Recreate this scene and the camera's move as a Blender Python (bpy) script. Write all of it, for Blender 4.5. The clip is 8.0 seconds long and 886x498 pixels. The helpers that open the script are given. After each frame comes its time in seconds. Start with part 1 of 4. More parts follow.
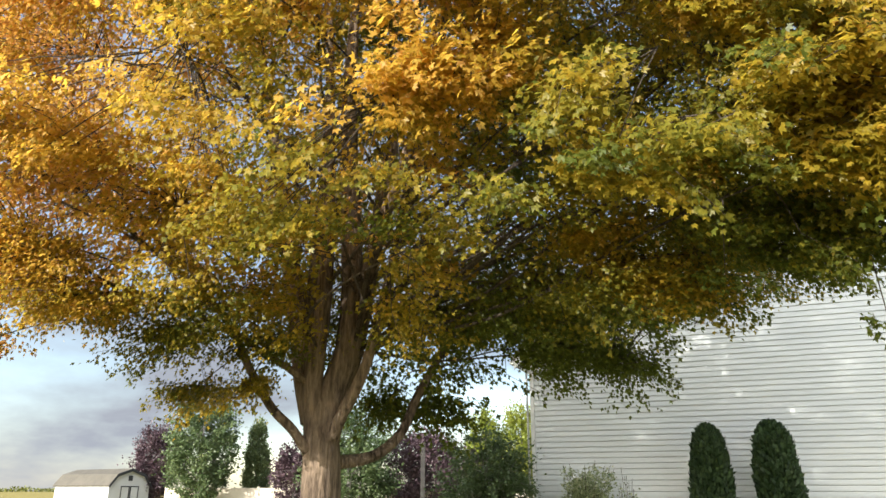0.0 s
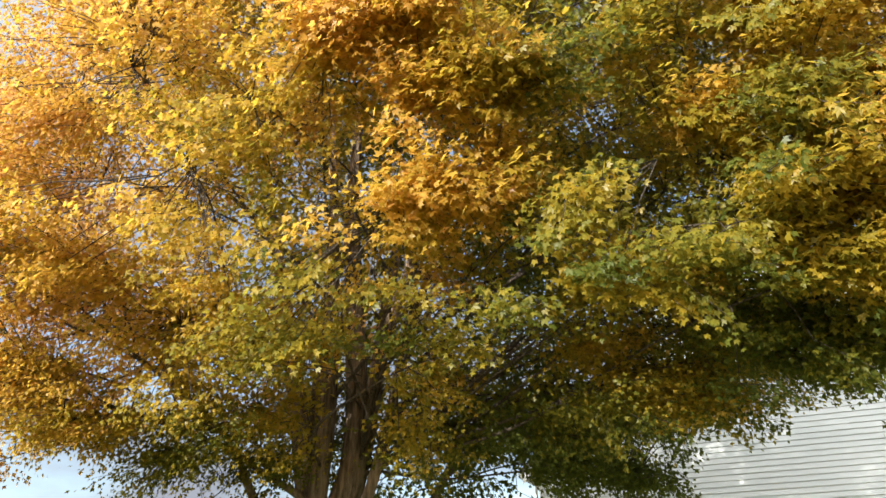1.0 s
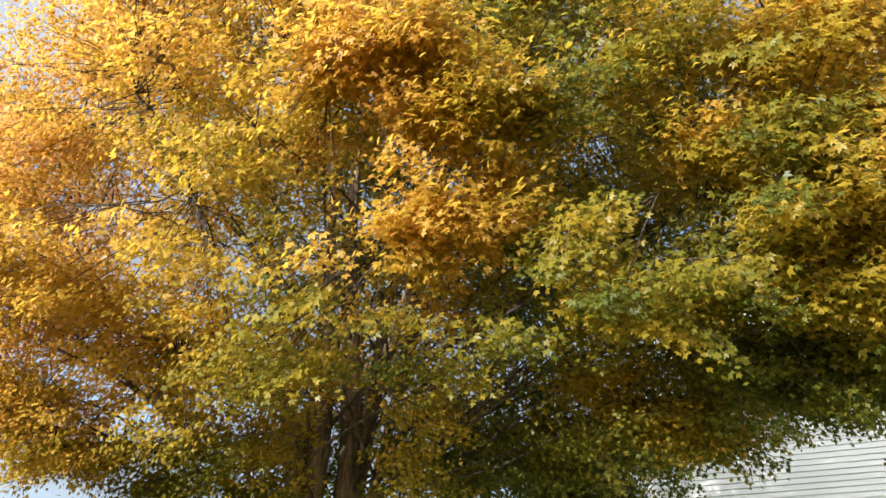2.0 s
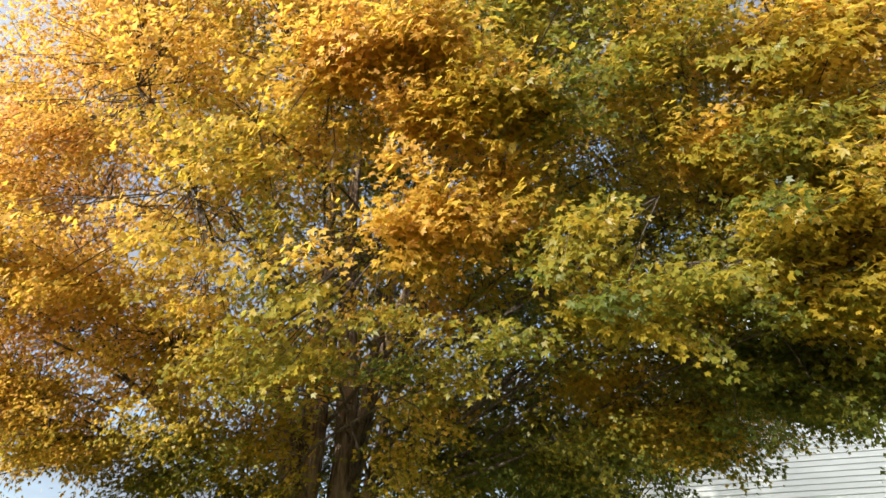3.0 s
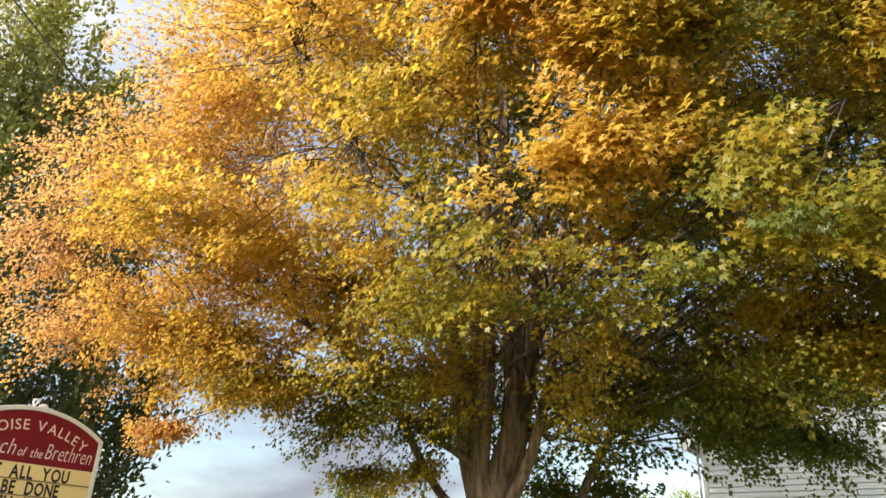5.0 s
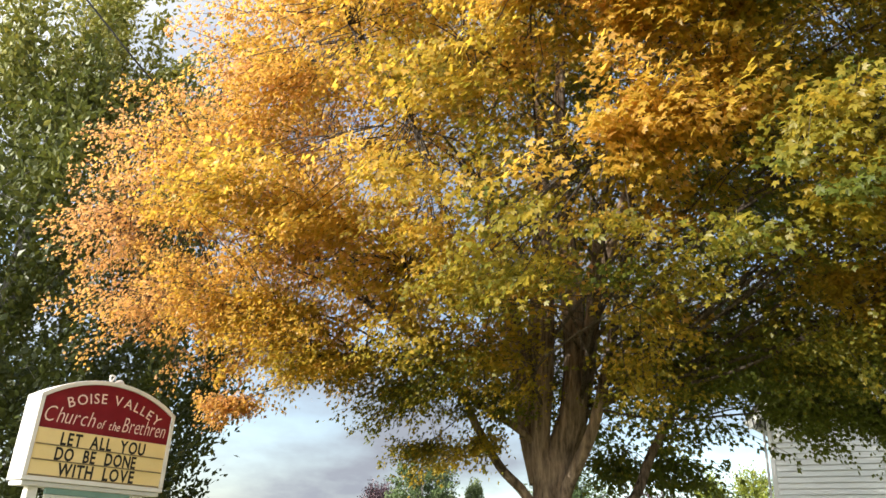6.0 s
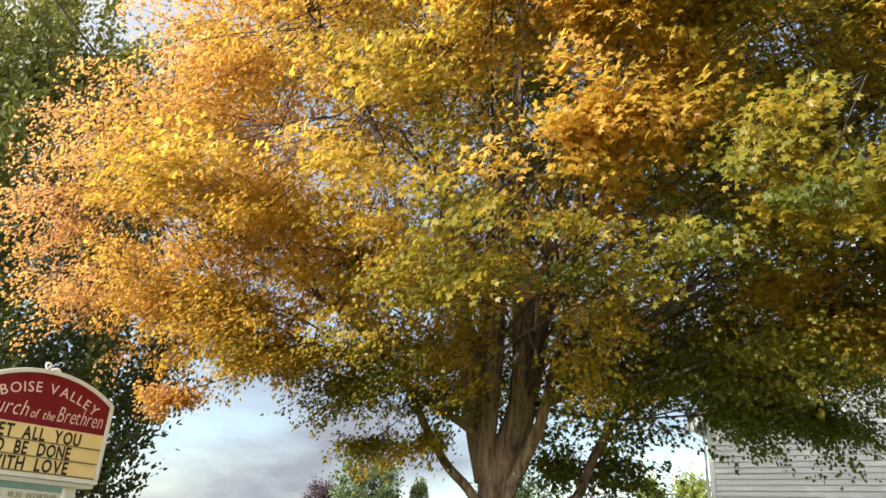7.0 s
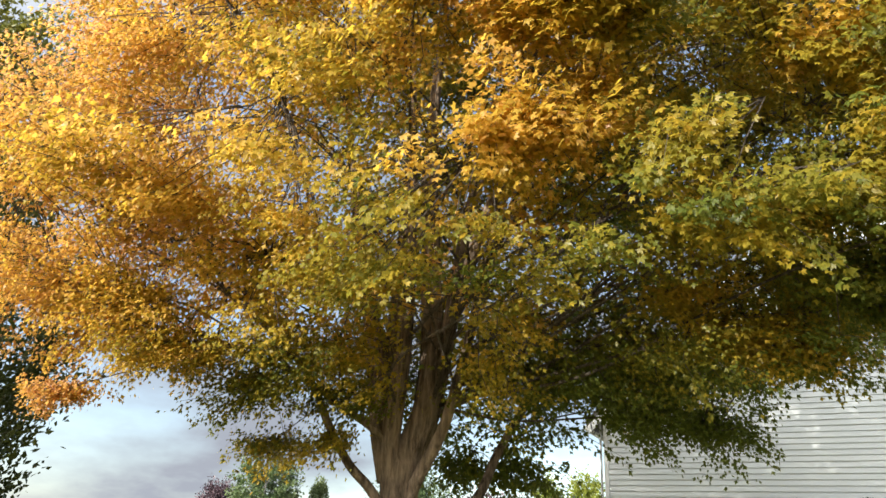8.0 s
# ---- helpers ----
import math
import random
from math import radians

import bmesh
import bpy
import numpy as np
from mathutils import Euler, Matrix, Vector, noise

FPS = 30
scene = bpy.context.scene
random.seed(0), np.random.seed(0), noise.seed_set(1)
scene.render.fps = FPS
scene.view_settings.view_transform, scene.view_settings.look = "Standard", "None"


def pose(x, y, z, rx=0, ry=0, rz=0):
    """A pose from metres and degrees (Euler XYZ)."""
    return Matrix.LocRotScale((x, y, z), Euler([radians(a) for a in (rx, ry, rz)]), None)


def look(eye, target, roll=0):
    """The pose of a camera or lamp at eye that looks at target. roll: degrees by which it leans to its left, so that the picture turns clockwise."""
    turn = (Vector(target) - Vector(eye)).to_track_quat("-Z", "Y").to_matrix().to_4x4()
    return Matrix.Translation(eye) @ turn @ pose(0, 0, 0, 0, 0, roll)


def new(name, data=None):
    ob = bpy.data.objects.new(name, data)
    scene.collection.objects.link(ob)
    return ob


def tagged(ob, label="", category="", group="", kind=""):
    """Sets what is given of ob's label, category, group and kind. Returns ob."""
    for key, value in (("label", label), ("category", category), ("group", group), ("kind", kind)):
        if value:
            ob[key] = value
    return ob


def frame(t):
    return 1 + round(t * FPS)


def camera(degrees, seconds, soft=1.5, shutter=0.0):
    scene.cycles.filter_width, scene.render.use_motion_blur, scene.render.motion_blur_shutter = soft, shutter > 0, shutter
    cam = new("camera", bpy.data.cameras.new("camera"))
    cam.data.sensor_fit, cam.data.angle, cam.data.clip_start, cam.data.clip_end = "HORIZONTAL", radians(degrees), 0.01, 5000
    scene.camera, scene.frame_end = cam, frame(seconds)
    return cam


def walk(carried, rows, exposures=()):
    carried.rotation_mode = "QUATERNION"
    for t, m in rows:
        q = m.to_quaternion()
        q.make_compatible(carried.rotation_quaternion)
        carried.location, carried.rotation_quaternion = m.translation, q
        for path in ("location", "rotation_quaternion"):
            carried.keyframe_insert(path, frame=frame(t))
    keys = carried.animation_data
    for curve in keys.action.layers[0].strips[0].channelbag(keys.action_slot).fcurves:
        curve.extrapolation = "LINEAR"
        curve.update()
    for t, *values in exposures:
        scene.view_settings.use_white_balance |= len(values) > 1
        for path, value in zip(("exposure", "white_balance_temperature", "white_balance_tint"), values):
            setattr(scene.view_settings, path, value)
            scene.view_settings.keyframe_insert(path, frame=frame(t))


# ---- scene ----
cam = camera(62.2, 8.0)

# seconds, x, y, z, pitch, roll about the view axis, yaw
PATH = [
    (0.0, 0.000, 0.000, 1.700, 18.20, 0.00, 0.00),
    (0.5, -0.033, 0.005, 1.751, 22.93, -1.01, 0.09),
    (1.0, -0.061, 0.010, 1.779, 26.49, -1.34, -0.10),
    (1.5, -0.126, 0.014, 1.767, 28.81, -1.34, -0.51),
    (3.0, -0.144, 0.058, 1.749, 29.16, 0.27, -0.93),
    (3.5, -0.145, 0.063, 1.755, 28.89, 0.31, -0.26),
    (4.0, -0.168, 0.045, 1.746, 28.04, 0.49, 2.59),
    (4.5, -0.219, 0.070, 1.714, 26.28, 1.31, 7.08),
    (5.0, -0.267, 0.073, 1.715, 24.19, 1.92, 11.89),
    (5.2, -0.275, 0.072, 1.709, 23.56, 2.09, 13.66),
    (6.3, -0.271, 0.072, 1.668, 22.31, 2.95, 16.76),
    (6.5, -0.276, 0.090, 1.665, 22.32, 3.13, 15.91),
    (7.0, -0.282, 0.123, 1.652, 22.52, 3.37, 12.70),
    (7.5, -0.289, 0.139, 1.652, 22.66, 3.24, 8.82),
    (8.0, -0.303, 0.140, 1.652, 22.91, 2.75, 5.14),
]
walk(cam, [(t, pose(x, y, z, 90 + p, 0, yaw) @ pose(0, 0, 0, 0, 0, roll)) for t, x, y, z, p, roll, yaw in PATH],
     exposures=[(0.0, 1.6), (8.0, 1.6)])

# ---- world and sun ----
SUN_AZ, SUN_EL = 222.0, 20.0   # degrees: compass-style from +y clockwise, and above the horizon
world = bpy.data.worlds.new("sky")
scene.world = world
world.use_nodes = True
wn = world.node_tree.nodes
wl = world.node_tree.links
wn.clear()
w_out = wn.new("ShaderNodeOutputWorld")
w_bg = wn.new("ShaderNodeBackground")
w_bg.inputs["Strength"].default_value = 0.115
w_sky = wn.new("ShaderNodeTexSky")
w_sky.sky_type = "NISHITA"
w_sky.sun_disc = False
w_sky.sun_elevation = radians(SUN_EL)
w_sky.sun_rotation = radians(SUN_AZ)
w_sky.dust_density = 0.6
w_co = wn.new("ShaderNodeTexCoord")
w_map = wn.new("ShaderNodeMapping")
w_map.inputs["Scale"].default_value = (1.0, 1.0, 2.6)
w_noise = wn.new("ShaderNodeTexNoise")
w_noise.inputs["Scale"].default_value = 2.3
w_noise.inputs["Detail"].default_value = 7.0
w_noise.inputs["Roughness"].default_value = 0.52
w_ramp = wn.new("ShaderNodeValToRGB")
w_ramp.color_ramp.elements[0].position = 0.30
w_ramp.color_ramp.elements[1].position = 0.60
w_mix = wn.new("ShaderNodeMix")
w_mix.data_type = "RGBA"
# clouds, brighter toward the sun as thin cloud is
w_dot = wn.new("ShaderNodeVectorMath")
w_dot.operation = "DOT_PRODUCT"
w_dot.inputs[1].default_value = (math.sin(radians(SUN_AZ)) * math.cos(radians(SUN_EL)), math.cos(radians(SUN_AZ)) * math.cos(radians(SUN_EL)), math.sin(radians(SUN_EL)))
w_half = wn.new("ShaderNodeMath")
w_half.operation = "MULTIPLY_ADD"
w_half.inputs[1].default_value = 0.5
w_half.inputs[2].default_value = 0.5
w_pow = wn.new("ShaderNodeMath")
w_pow.operation = "POWER"
w_pow.inputs[1].default_value = 4.5
w_cloud = wn.new("ShaderNodeMix")
w_cloud.data_type = "RGBA"
w_cloud.inputs["A"].default_value = (1.15, 1.25, 1.46, 1)
w_cloud.inputs["B"].default_value = (22.0, 21.9, 21.6, 1)
wl.new(w_co.outputs["Generated"], w_dot.inputs[0])
wl.new(w_dot.outputs["Value"], w_half.inputs[0])
wl.new(w_half.outputs["Value"], w_pow.inputs[0])
wl.new(w_pow.outputs["Value"], w_cloud.inputs["Factor"])
wl.new(w_cloud.outputs["Result"], w_mix.inputs["B"])
wl.new(w_co.outputs["Generated"], w_map.inputs["Vector"])
wl.new(w_map.outputs["Vector"], w_noise.inputs["Vector"])
wl.new(w_noise.outputs["Fac"], w_ramp.inputs["Fac"])
wl.new(w_ramp.outputs["Color"], w_mix.inputs["Factor"])
wl.new(w_sky.outputs["Color"], w_mix.inputs["A"])
wl.new(w_mix.outputs["Result"], w_bg.inputs["Color"])
wl.new(w_bg.outputs["Background"], w_out.inputs["Surface"])

sun_data = bpy.data.lights.new("sun", "SUN")
sun_data.energy = 3.0
sun_data.angle = radians(0.53)
sun_data.color = (1.0, 0.95, 0.86)
sun = new("sun", sun_data)
SUN_DIR = Vector((math.sin(radians(SUN_AZ)) * math.cos(radians(SUN_EL)),
                  math.cos(radians(SUN_AZ)) * math.cos(radians(SUN_EL)), math.sin(radians(SUN_EL))))
sun.matrix_world = look(SUN_DIR * 60, (0, 0, 0))


# ---- materials ----
def material(name, rough=0.7, metal=0.0, spec=0.4):
    m = bpy.data.materials.new(name)
    m.use_nodes = True
    b = m.node_tree.nodes["Principled BSDF"]
    b.inputs["Roughness"].default_value = rough
    b.inputs["Metallic"].default_value = metal
    b.inputs["Specular IOR Level"].default_value = spec
    return m, m.node_tree.nodes, m.node_tree.links, b


def ramp_node(nodes, stops):
    r = nodes.new("ShaderNodeValToRGB")
    e = r.color_ramp.elements
    while len(e) < len(stops):
        e.new(0.5)
    for k, (p, c) in zip(e, stops):
        k.position = p
        k.color = (*c, 1)
    return r


def noise_node(nodes, links, scale, detail=5.0, rough=0.55, stretch=(1, 1, 1), coord="Object"):
    co = nodes.new("ShaderNodeTexCoord")
    mp = nodes.new("ShaderNodeMapping")
    mp.inputs["Scale"].default_value = stretch
    n = nodes.new("ShaderNodeTexNoise")
    n.inputs["Scale"].default_value = scale
    n.inputs["Detail"].default_value = detail
    n.inputs["Roughness"].default_value = rough
    links.new(co.outputs[coord], mp.inputs["Vector"])
    links.new(mp.outputs["Vector"], n.inputs["Vector"])
    return n


def bump_to(nodes, links, src, bsdf, strength, distance):
    bp = nodes.new("ShaderNodeBump")
    bp.inputs["Strength"].default_value = strength
    bp.inputs["Distance"].default_value = distance
    links.new(src, bp.inputs["Height"])
    links.new(bp.outputs["Normal"], bsdf.inputs["Normal"])


def surface(name, stops, scale=6.0, fine=80.0, rough=0.7, bump=0.3, dist=0.01, stretch=(1, 1, 1), metal=0.0, spec=0.4, per_object=0.0):
    """Colour from a broad noise plus a fine one, fine relief, and a little shift from piece to piece."""
    m, nodes, links, b = material(name, rough, metal, spec)
    broad = noise_node(nodes, links, scale, 4, stretch=stretch)
    grain = noise_node(nodes, links, fine, 5, 0.6, stretch=stretch)
    mix = nodes.new("ShaderNodeMix")
    mix.inputs["Factor"].default_value = 0.35
    links.new(broad.outputs["Fac"], mix.inputs["A"])
    links.new(grain.outputs["Fac"], mix.inputs["B"])
    r = ramp_node(nodes, stops)
    value = mix.outputs["Result"]
    if per_object:
        info = nodes.new("ShaderNodeObjectInfo")
        ma = nodes.new("ShaderNodeMath")
        ma.operation = "MULTIPLY_ADD"
        ma.inputs[1].default_value = per_object
        links.new(info.outputs["Random"], ma.inputs[0])
        links.new(value, ma.inputs[2])
        value = ma.outputs["Value"]
    links.new(value, r.inputs["Fac"])
    links.new(r.outputs["Color"], b.inputs["Base Color"])
    bump_to(nodes, links, grain.outputs["Fac"], b, bump, dist)
    return m


def leaf_material(name, stops, glow=0.42, rough=0.45):
    """Leaf blades: colour from each leaf's own ripeness (on the elm also its painted sunlit top), gloss on top,
    daylight passing through.
    """
    m = bpy.data.materials.new(name)
    m.use_nodes = True
    nodes, links = m.node_tree.nodes, m.node_tree.links
    b = nodes["Principled BSDF"]
    out = nodes["Material Output"]
    b.inputs["Roughness"].default_value = rough
    b.inputs["Specular IOR Level"].default_value = 0.45
    at = nodes.new("ShaderNodeAttribute")
    at.attribute_name = "ripe"
    r = ramp_node(nodes, stops)
    n = noise_node(nodes, links, 28.0, 3)
    ma = nodes.new("ShaderNodeMath")
    ma.operation = "MULTIPLY_ADD"
    ma.inputs[1].default_value = 0.22
    sub = nodes.new("ShaderNodeMath")
    sub.operation = "SUBTRACT"
    sub.inputs[1].default_value = 0.11
    links.new(n.outputs["Fac"], ma.inputs[0])
    links.new(at.outputs["Fac"], ma.inputs[2])
    links.new(ma.outputs["Value"], sub.inputs[0])
    links.new(sub.outputs["Value"], r.inputs["Fac"])
    links.new(r.outputs["Color"], b.inputs["Base Color"])
    tr = nodes.new("ShaderNodeBsdfTranslucent")
    links.new(r.outputs["Color"], tr.inputs["Color"])
    mx = nodes.new("ShaderNodeMixShader")
    mx.inputs["Fac"].default_value = glow
    links.new(b.outputs["BSDF"], mx.inputs[1])
    links.new(tr.outputs["BSDF"], mx.inputs[2])
    links.new(mx.outputs["Shader"], out.inputs["Surface"])
    return m


def bark_material(name, dark, light, scale=1.0):
    m, nodes, links, b = material(name, 0.9, spec=0.2)
    ridges = noise_node(nodes, links, 16.0 * scale, 6, 0.65, (1.0, 1.0, 0.16))
    broad = noise_node(nodes, links, 1.7 * scale, 3)
    mix = nodes.new("ShaderNodeMix")
    mix.inputs["Factor"].default_value = 0.4
    links.new(ridges.outputs["Fac"], mix.inputs["A"])
    links.new(broad.outputs["Fac"], mix.inputs["B"])
    r = ramp_node(nodes, [(0.39, dark), (0.62, light)])
    links.new(mix.outputs["Result"], r.inputs["Fac"])
    links.new(r.outputs["Color"], b.inputs["Base Color"])
    bump_to(nodes, links, ridges.outputs["Fac"], b, 1.0, 0.12)
    return m


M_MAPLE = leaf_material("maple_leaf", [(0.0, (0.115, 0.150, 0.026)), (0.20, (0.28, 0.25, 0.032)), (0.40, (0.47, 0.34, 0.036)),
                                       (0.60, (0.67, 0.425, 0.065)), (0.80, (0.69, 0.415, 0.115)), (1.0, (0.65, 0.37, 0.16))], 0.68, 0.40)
# the dark and pale ends also serve the elm's painted shaded foot and sunlit top
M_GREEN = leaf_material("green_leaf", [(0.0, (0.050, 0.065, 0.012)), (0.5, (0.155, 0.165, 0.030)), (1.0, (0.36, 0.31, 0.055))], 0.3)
M_ASH = leaf_material("ash_leaf", [(0.0, (0.05, 0.09, 0.025)), (0.5, (0.10, 0.145, 0.058)), (1.0, (0.20, 0.235, 0.09))], 0.3)
M_PLUM = leaf_material("plum_leaf", [(0.0, (0.050, 0.030, 0.036)), (0.5, (0.095, 0.058, 0.070)), (1.0, (0.16, 0.105, 0.12))], 0.25)
M_CEDAR = leaf_material("cedar_spray", [(0.0, (0.014, 0.034, 0.013)), (0.5, (0.032, 0.064, 0.020)), (1.0, (0.07, 0.11, 0.03))], 0.12, 0.6)
M_PALE = leaf_material("pale_leaf", [(0.0, (0.10, 0.15, 0.05)), (0.5, (0.30, 0.34, 0.17)), (1.0, (0.55, 0.56, 0.36))], 0.3)
M_LIME = leaf_material("lime_leaf", [(0.0, (0.10, 0.15, 0.02)), (0.5, (0.2, 0.24, 0.03)), (1.0, (0.32, 0.31, 0.05))], 0.35)
M_BARK = bark_material("maple_bark", (0.050, 0.036, 0.026), (0.33, 0.245, 0.175))
M_TWIG = bark_material("twig_bark", (0.055, 0.042, 0.032), (0.19, 0.155, 0.12), 3.0)
M_GREYBARK = bark_material("grey_bark", (0.10, 0.095, 0.085), (0.34, 0.32, 0.29))
M_SIDING = surface("vinyl_siding", [(0.3, (0.54, 0.57, 0.57)), (0.7, (0.63, 0.65, 0.64))], 0.9, 60, 0.5, 0.08, 0.003, (0.3, 0.3, 1.6), per_object=0.10)
M_TRIM = surface("white_trim", [(0.3, (0.66, 0.66, 0.64)), (0.7, (0.78, 0.78, 0.76))], 2.0, 70, 0.5, 0.1, 0.003)
M_SHINGLE = surface("roof_shingle", [(0.3, (0.07, 0.062, 0.055)), (0.7, (0.14, 0.125, 0.11))], 3.0, 60, 0.95, 0.6, 0.01, per_object=0.2)
M_SHEDROOF = surface("shed_roof", [(0.3, (0.075, 0.068, 0.054)), (0.7, (0.115, 0.102, 0.08))], 2.0, 40, 0.9, 0.5, 0.01)
M_CONCRETE = surface("concrete", [(0.3, (0.30, 0.29, 0.27)), (0.7, (0.42, 0.41, 0.38))], 2.0, 50, 0.9, 0.5, 0.006)
M_FENCE = surface("fence_cream", [(0.3, (0.56, 0.49, 0.40)), (0.7, (0.68, 0.61, 0.50))], 1.5, 40, 0.7, 0.2, 0.004, per_object=0.12)
M_GREYWALL = surface("shed_grey", [(0.3, (0.56, 0.55, 0.54)), (0.7, (0.66, 0.65, 0.64))], 1.5, 40, 0.7, 0.2, 0.004)
M_DARK = surface("dark_paint", [(0.3, (0.025, 0.025, 0.028)), (0.7, (0.05, 0.05, 0.055))], 4.0, 60, 0.55, 0.2, 0.002)
M_SIGNWHITE = surface("sign_white", [(0.3, (0.62, 0.60, 0.57)), (0.7, (0.76, 0.74, 0.71))], 3.0, 60, 0.45, 0.12, 0.002)
M_SIGNRED = surface("sign_red", [(0.3, (0.145, 0.005, 0.014)), (0.7, (0.20, 0.008, 0.020))], 5.0, 90, 0.35, 0.05, 0.001)
M_CREAM = surface("sign_cream", [(0.3, (0.74, 0.56, 0.25)), (0.7, (0.84, 0.66, 0.33))], 3.0, 90, 0.35, 0.05, 0.001)
M_LETTER = surface("letter_black", [(0.3, (0.012, 0.011, 0.012)), (0.7, (0.025, 0.022, 0.022))], 10.0, 90, 0.4, 0.05, 0.001)
M_PINK = surface("letter_pink", [(0.3, (0.72, 0.52, 0.47)), (0.7, (0.82, 0.62, 0.56))], 10.0, 90, 0.5, 0.05, 0.001)
M_TEAL = surface("teal_band", [(0.3, (0.14, 0.25, 0.22)), (0.7, (0.20, 0.32, 0.28))], 6.0, 80, 0.5, 0.1, 0.002)
M_PANEL = surface("lower_panel", [(0.3, (0.50, 0.52, 0.46)), (0.7, (0.62, 0.63, 0.56))], 3.0, 80, 0.5, 0.1, 0.002)
M_BROWNTEXT = surface("letter_brown", [(0.3, (0.16, 0.12, 0.06)), (0.7, (0.24, 0.18, 0.10))], 10, 90, 0.6, 0.1, 0.001)
M_CABLE = surface("cable_black", [(0.3, (0.015, 0.015, 0.016)), (0.7, (0.035, 0.035, 0.036))], 8, 60, 0.6, 0.1, 0.001)
M_STEEL = surface("galvanised_steel", [(0.3, (0.36, 0.37, 0.38)), (0.7, (0.52, 0.53, 0.54))], 5, 80, 0.45, 0.15, 0.002, metal=0.7)
M_POST = surface("pale_post", [(0.3, (0.14, 0.13, 0.12)), (0.7, (0.22, 0.205, 0.19))], 3, 60, 0.8, 0.3, 0.004, (1, 1, 0.2))


def ground_material():
    m, nodes, links, b = material("lawn_and_field", 0.95, spec=0.15)
    co = nodes.new("ShaderNodeTexCoord")
    sep = nodes.new("ShaderNodeSeparateXYZ")
    links.new(co.outputs["Object"], sep.inputs["Vector"])
    far = nodes.new("ShaderNodeMapRange")
    far.inputs["From Min"].default_value = 58.0
    far.inputs["From Max"].default_value = 62.0
    links.new(sep.outputs["Y"], far.inputs["Value"])
    n1 = noise_node(nodes, links, 0.35, 6)
    n2 = noise_node(nodes, links, 24.0, 6, 0.65)
    mix = nodes.new("ShaderNodeMix")
    mix.inputs["Factor"].default_value = 0.55
    links.new(n1.outputs["Fac"], mix.inputs["A"])
    links.new(n2.outputs["Fac"], mix.inputs["B"])
    lawn = ramp_node(nodes, [(0.3, (0.15, 0.145, 0.055)), (0.55, (0.25, 0.23, 0.10)), (0.72, (0.36, 0.32, 0.15))])
    field = ramp_node(nodes, [(0.3, (0.19, 0.155, 0.045)), (0.7, (0.29, 0.24, 0.075))])
    links.new(mix.outputs["Result"], lawn.inputs["Fac"])
    links.new(mix.outputs["Result"], field.inputs["Fac"])
    cm = nodes.new("ShaderNodeMix")
    cm.data_type = "RGBA"
    links.new(far.outputs["Result"], cm.inputs["Factor"])
    links.new(lawn.outputs["Color"], cm.inputs["A"])
    links.new(field.outputs["Color"], cm.inputs["B"])
    links.new(cm.outputs["Result"], b.inputs["Base Color"])
    bump_to(nodes, links, n2.outputs["Fac"], b, 0.8, 0.04)
    return m


M_GROUND = ground_material()


# ---- mesh helpers ----
def mesh_object(name, verts, faces, mat, parent=None, label="", smooth=False, kind=""):
    me = bpy.data.meshes.new(name)
    me.from_pydata([tuple(v) for v in verts], [], faces)
    me.materials.append(mat)
    if smooth:
        me.polygons.foreach_set("use_smooth", np.ones(len(me.polygons), dtype=bool))
    me.update()
    ob = new(name, me)
    ob.parent = parent
    return tagged(ob, label=label, kind=kind)


def part(name, bm, mat, parent=None, label=""):
    me = bpy.data.meshes.new(name)
    bm.to_mesh(me)
    bm.free()
    me.materials.append(mat)
    ob = new(name, me)
    ob.parent = parent
    return tagged(ob, label=label)


def box_bm(x0, x1, y0, y1, z0, z1, bevel=0.0):
    bm = bmesh.new()
    bmesh.ops.create_cube(bm, size=1.0)
    for v in bm.verts:
        v.co = Vector(((x0 + x1) / 2 + v.co.x * (x1 - x0), (y0 + y1) / 2 + v.co.y * (y1 - y0), (z0 + z1) / 2 + v.co.z * (z1 - z0)))
    if bevel:
        bmesh.ops.bevel(bm, geom=list(bm.edges), offset=bevel, segments=2, affect="EDGES")
    return bm


def prism_bm(outline, y0, y1, bevel=0.0):
    """A slab: the outline in x and z, carried from y0 to y1."""
    bm = bmesh.new()
    front = [bm.verts.new((x, y0, z)) for x, z in outline]
    back = [bm.verts.new((x, y1, z)) for x, z in outline]
    n = len(outline)
    bm.faces.new(front)
    bm.faces.new(back[::-1])
    for i in range(n):
        bm.faces.new((front[(i + 1) % n], front[i], back[i], back[(i + 1) % n]))
    bmesh.ops.recalc_face_normals(bm, faces=bm.faces)
    if bevel:
        bmesh.ops.bevel(bm, geom=list(bm.edges), offset=bevel, segments=1, affect="EDGES")
    return bm


def smooth_path(points, radii, steps=6):
    """A Catmull-Rom line through a few points, with radii in between."""
    p = [Vector(q) for q in points]
    p = [p[0] * 2 - p[1]] + p + [p[-1] * 2 - p[-2]]
    out, rad = [], []
    for i in range(1, len(p) - 2):
        for k in range(steps):
            t = k / steps
            a, b, c, d = p[i - 1], p[i], p[i + 1], p[i + 2]
            out.append(0.5 * (2 * b + (c - a) * t + (2 * a - 5 * b + 4 * c - d) * t * t + (3 * b - a - 3 * c + d) * t ** 3))
            rad.append(radii[i - 1] * (1 - t) + radii[i] * t)
    out.append(p[-2])
    rad.append(radii[-1])
    return out, rad


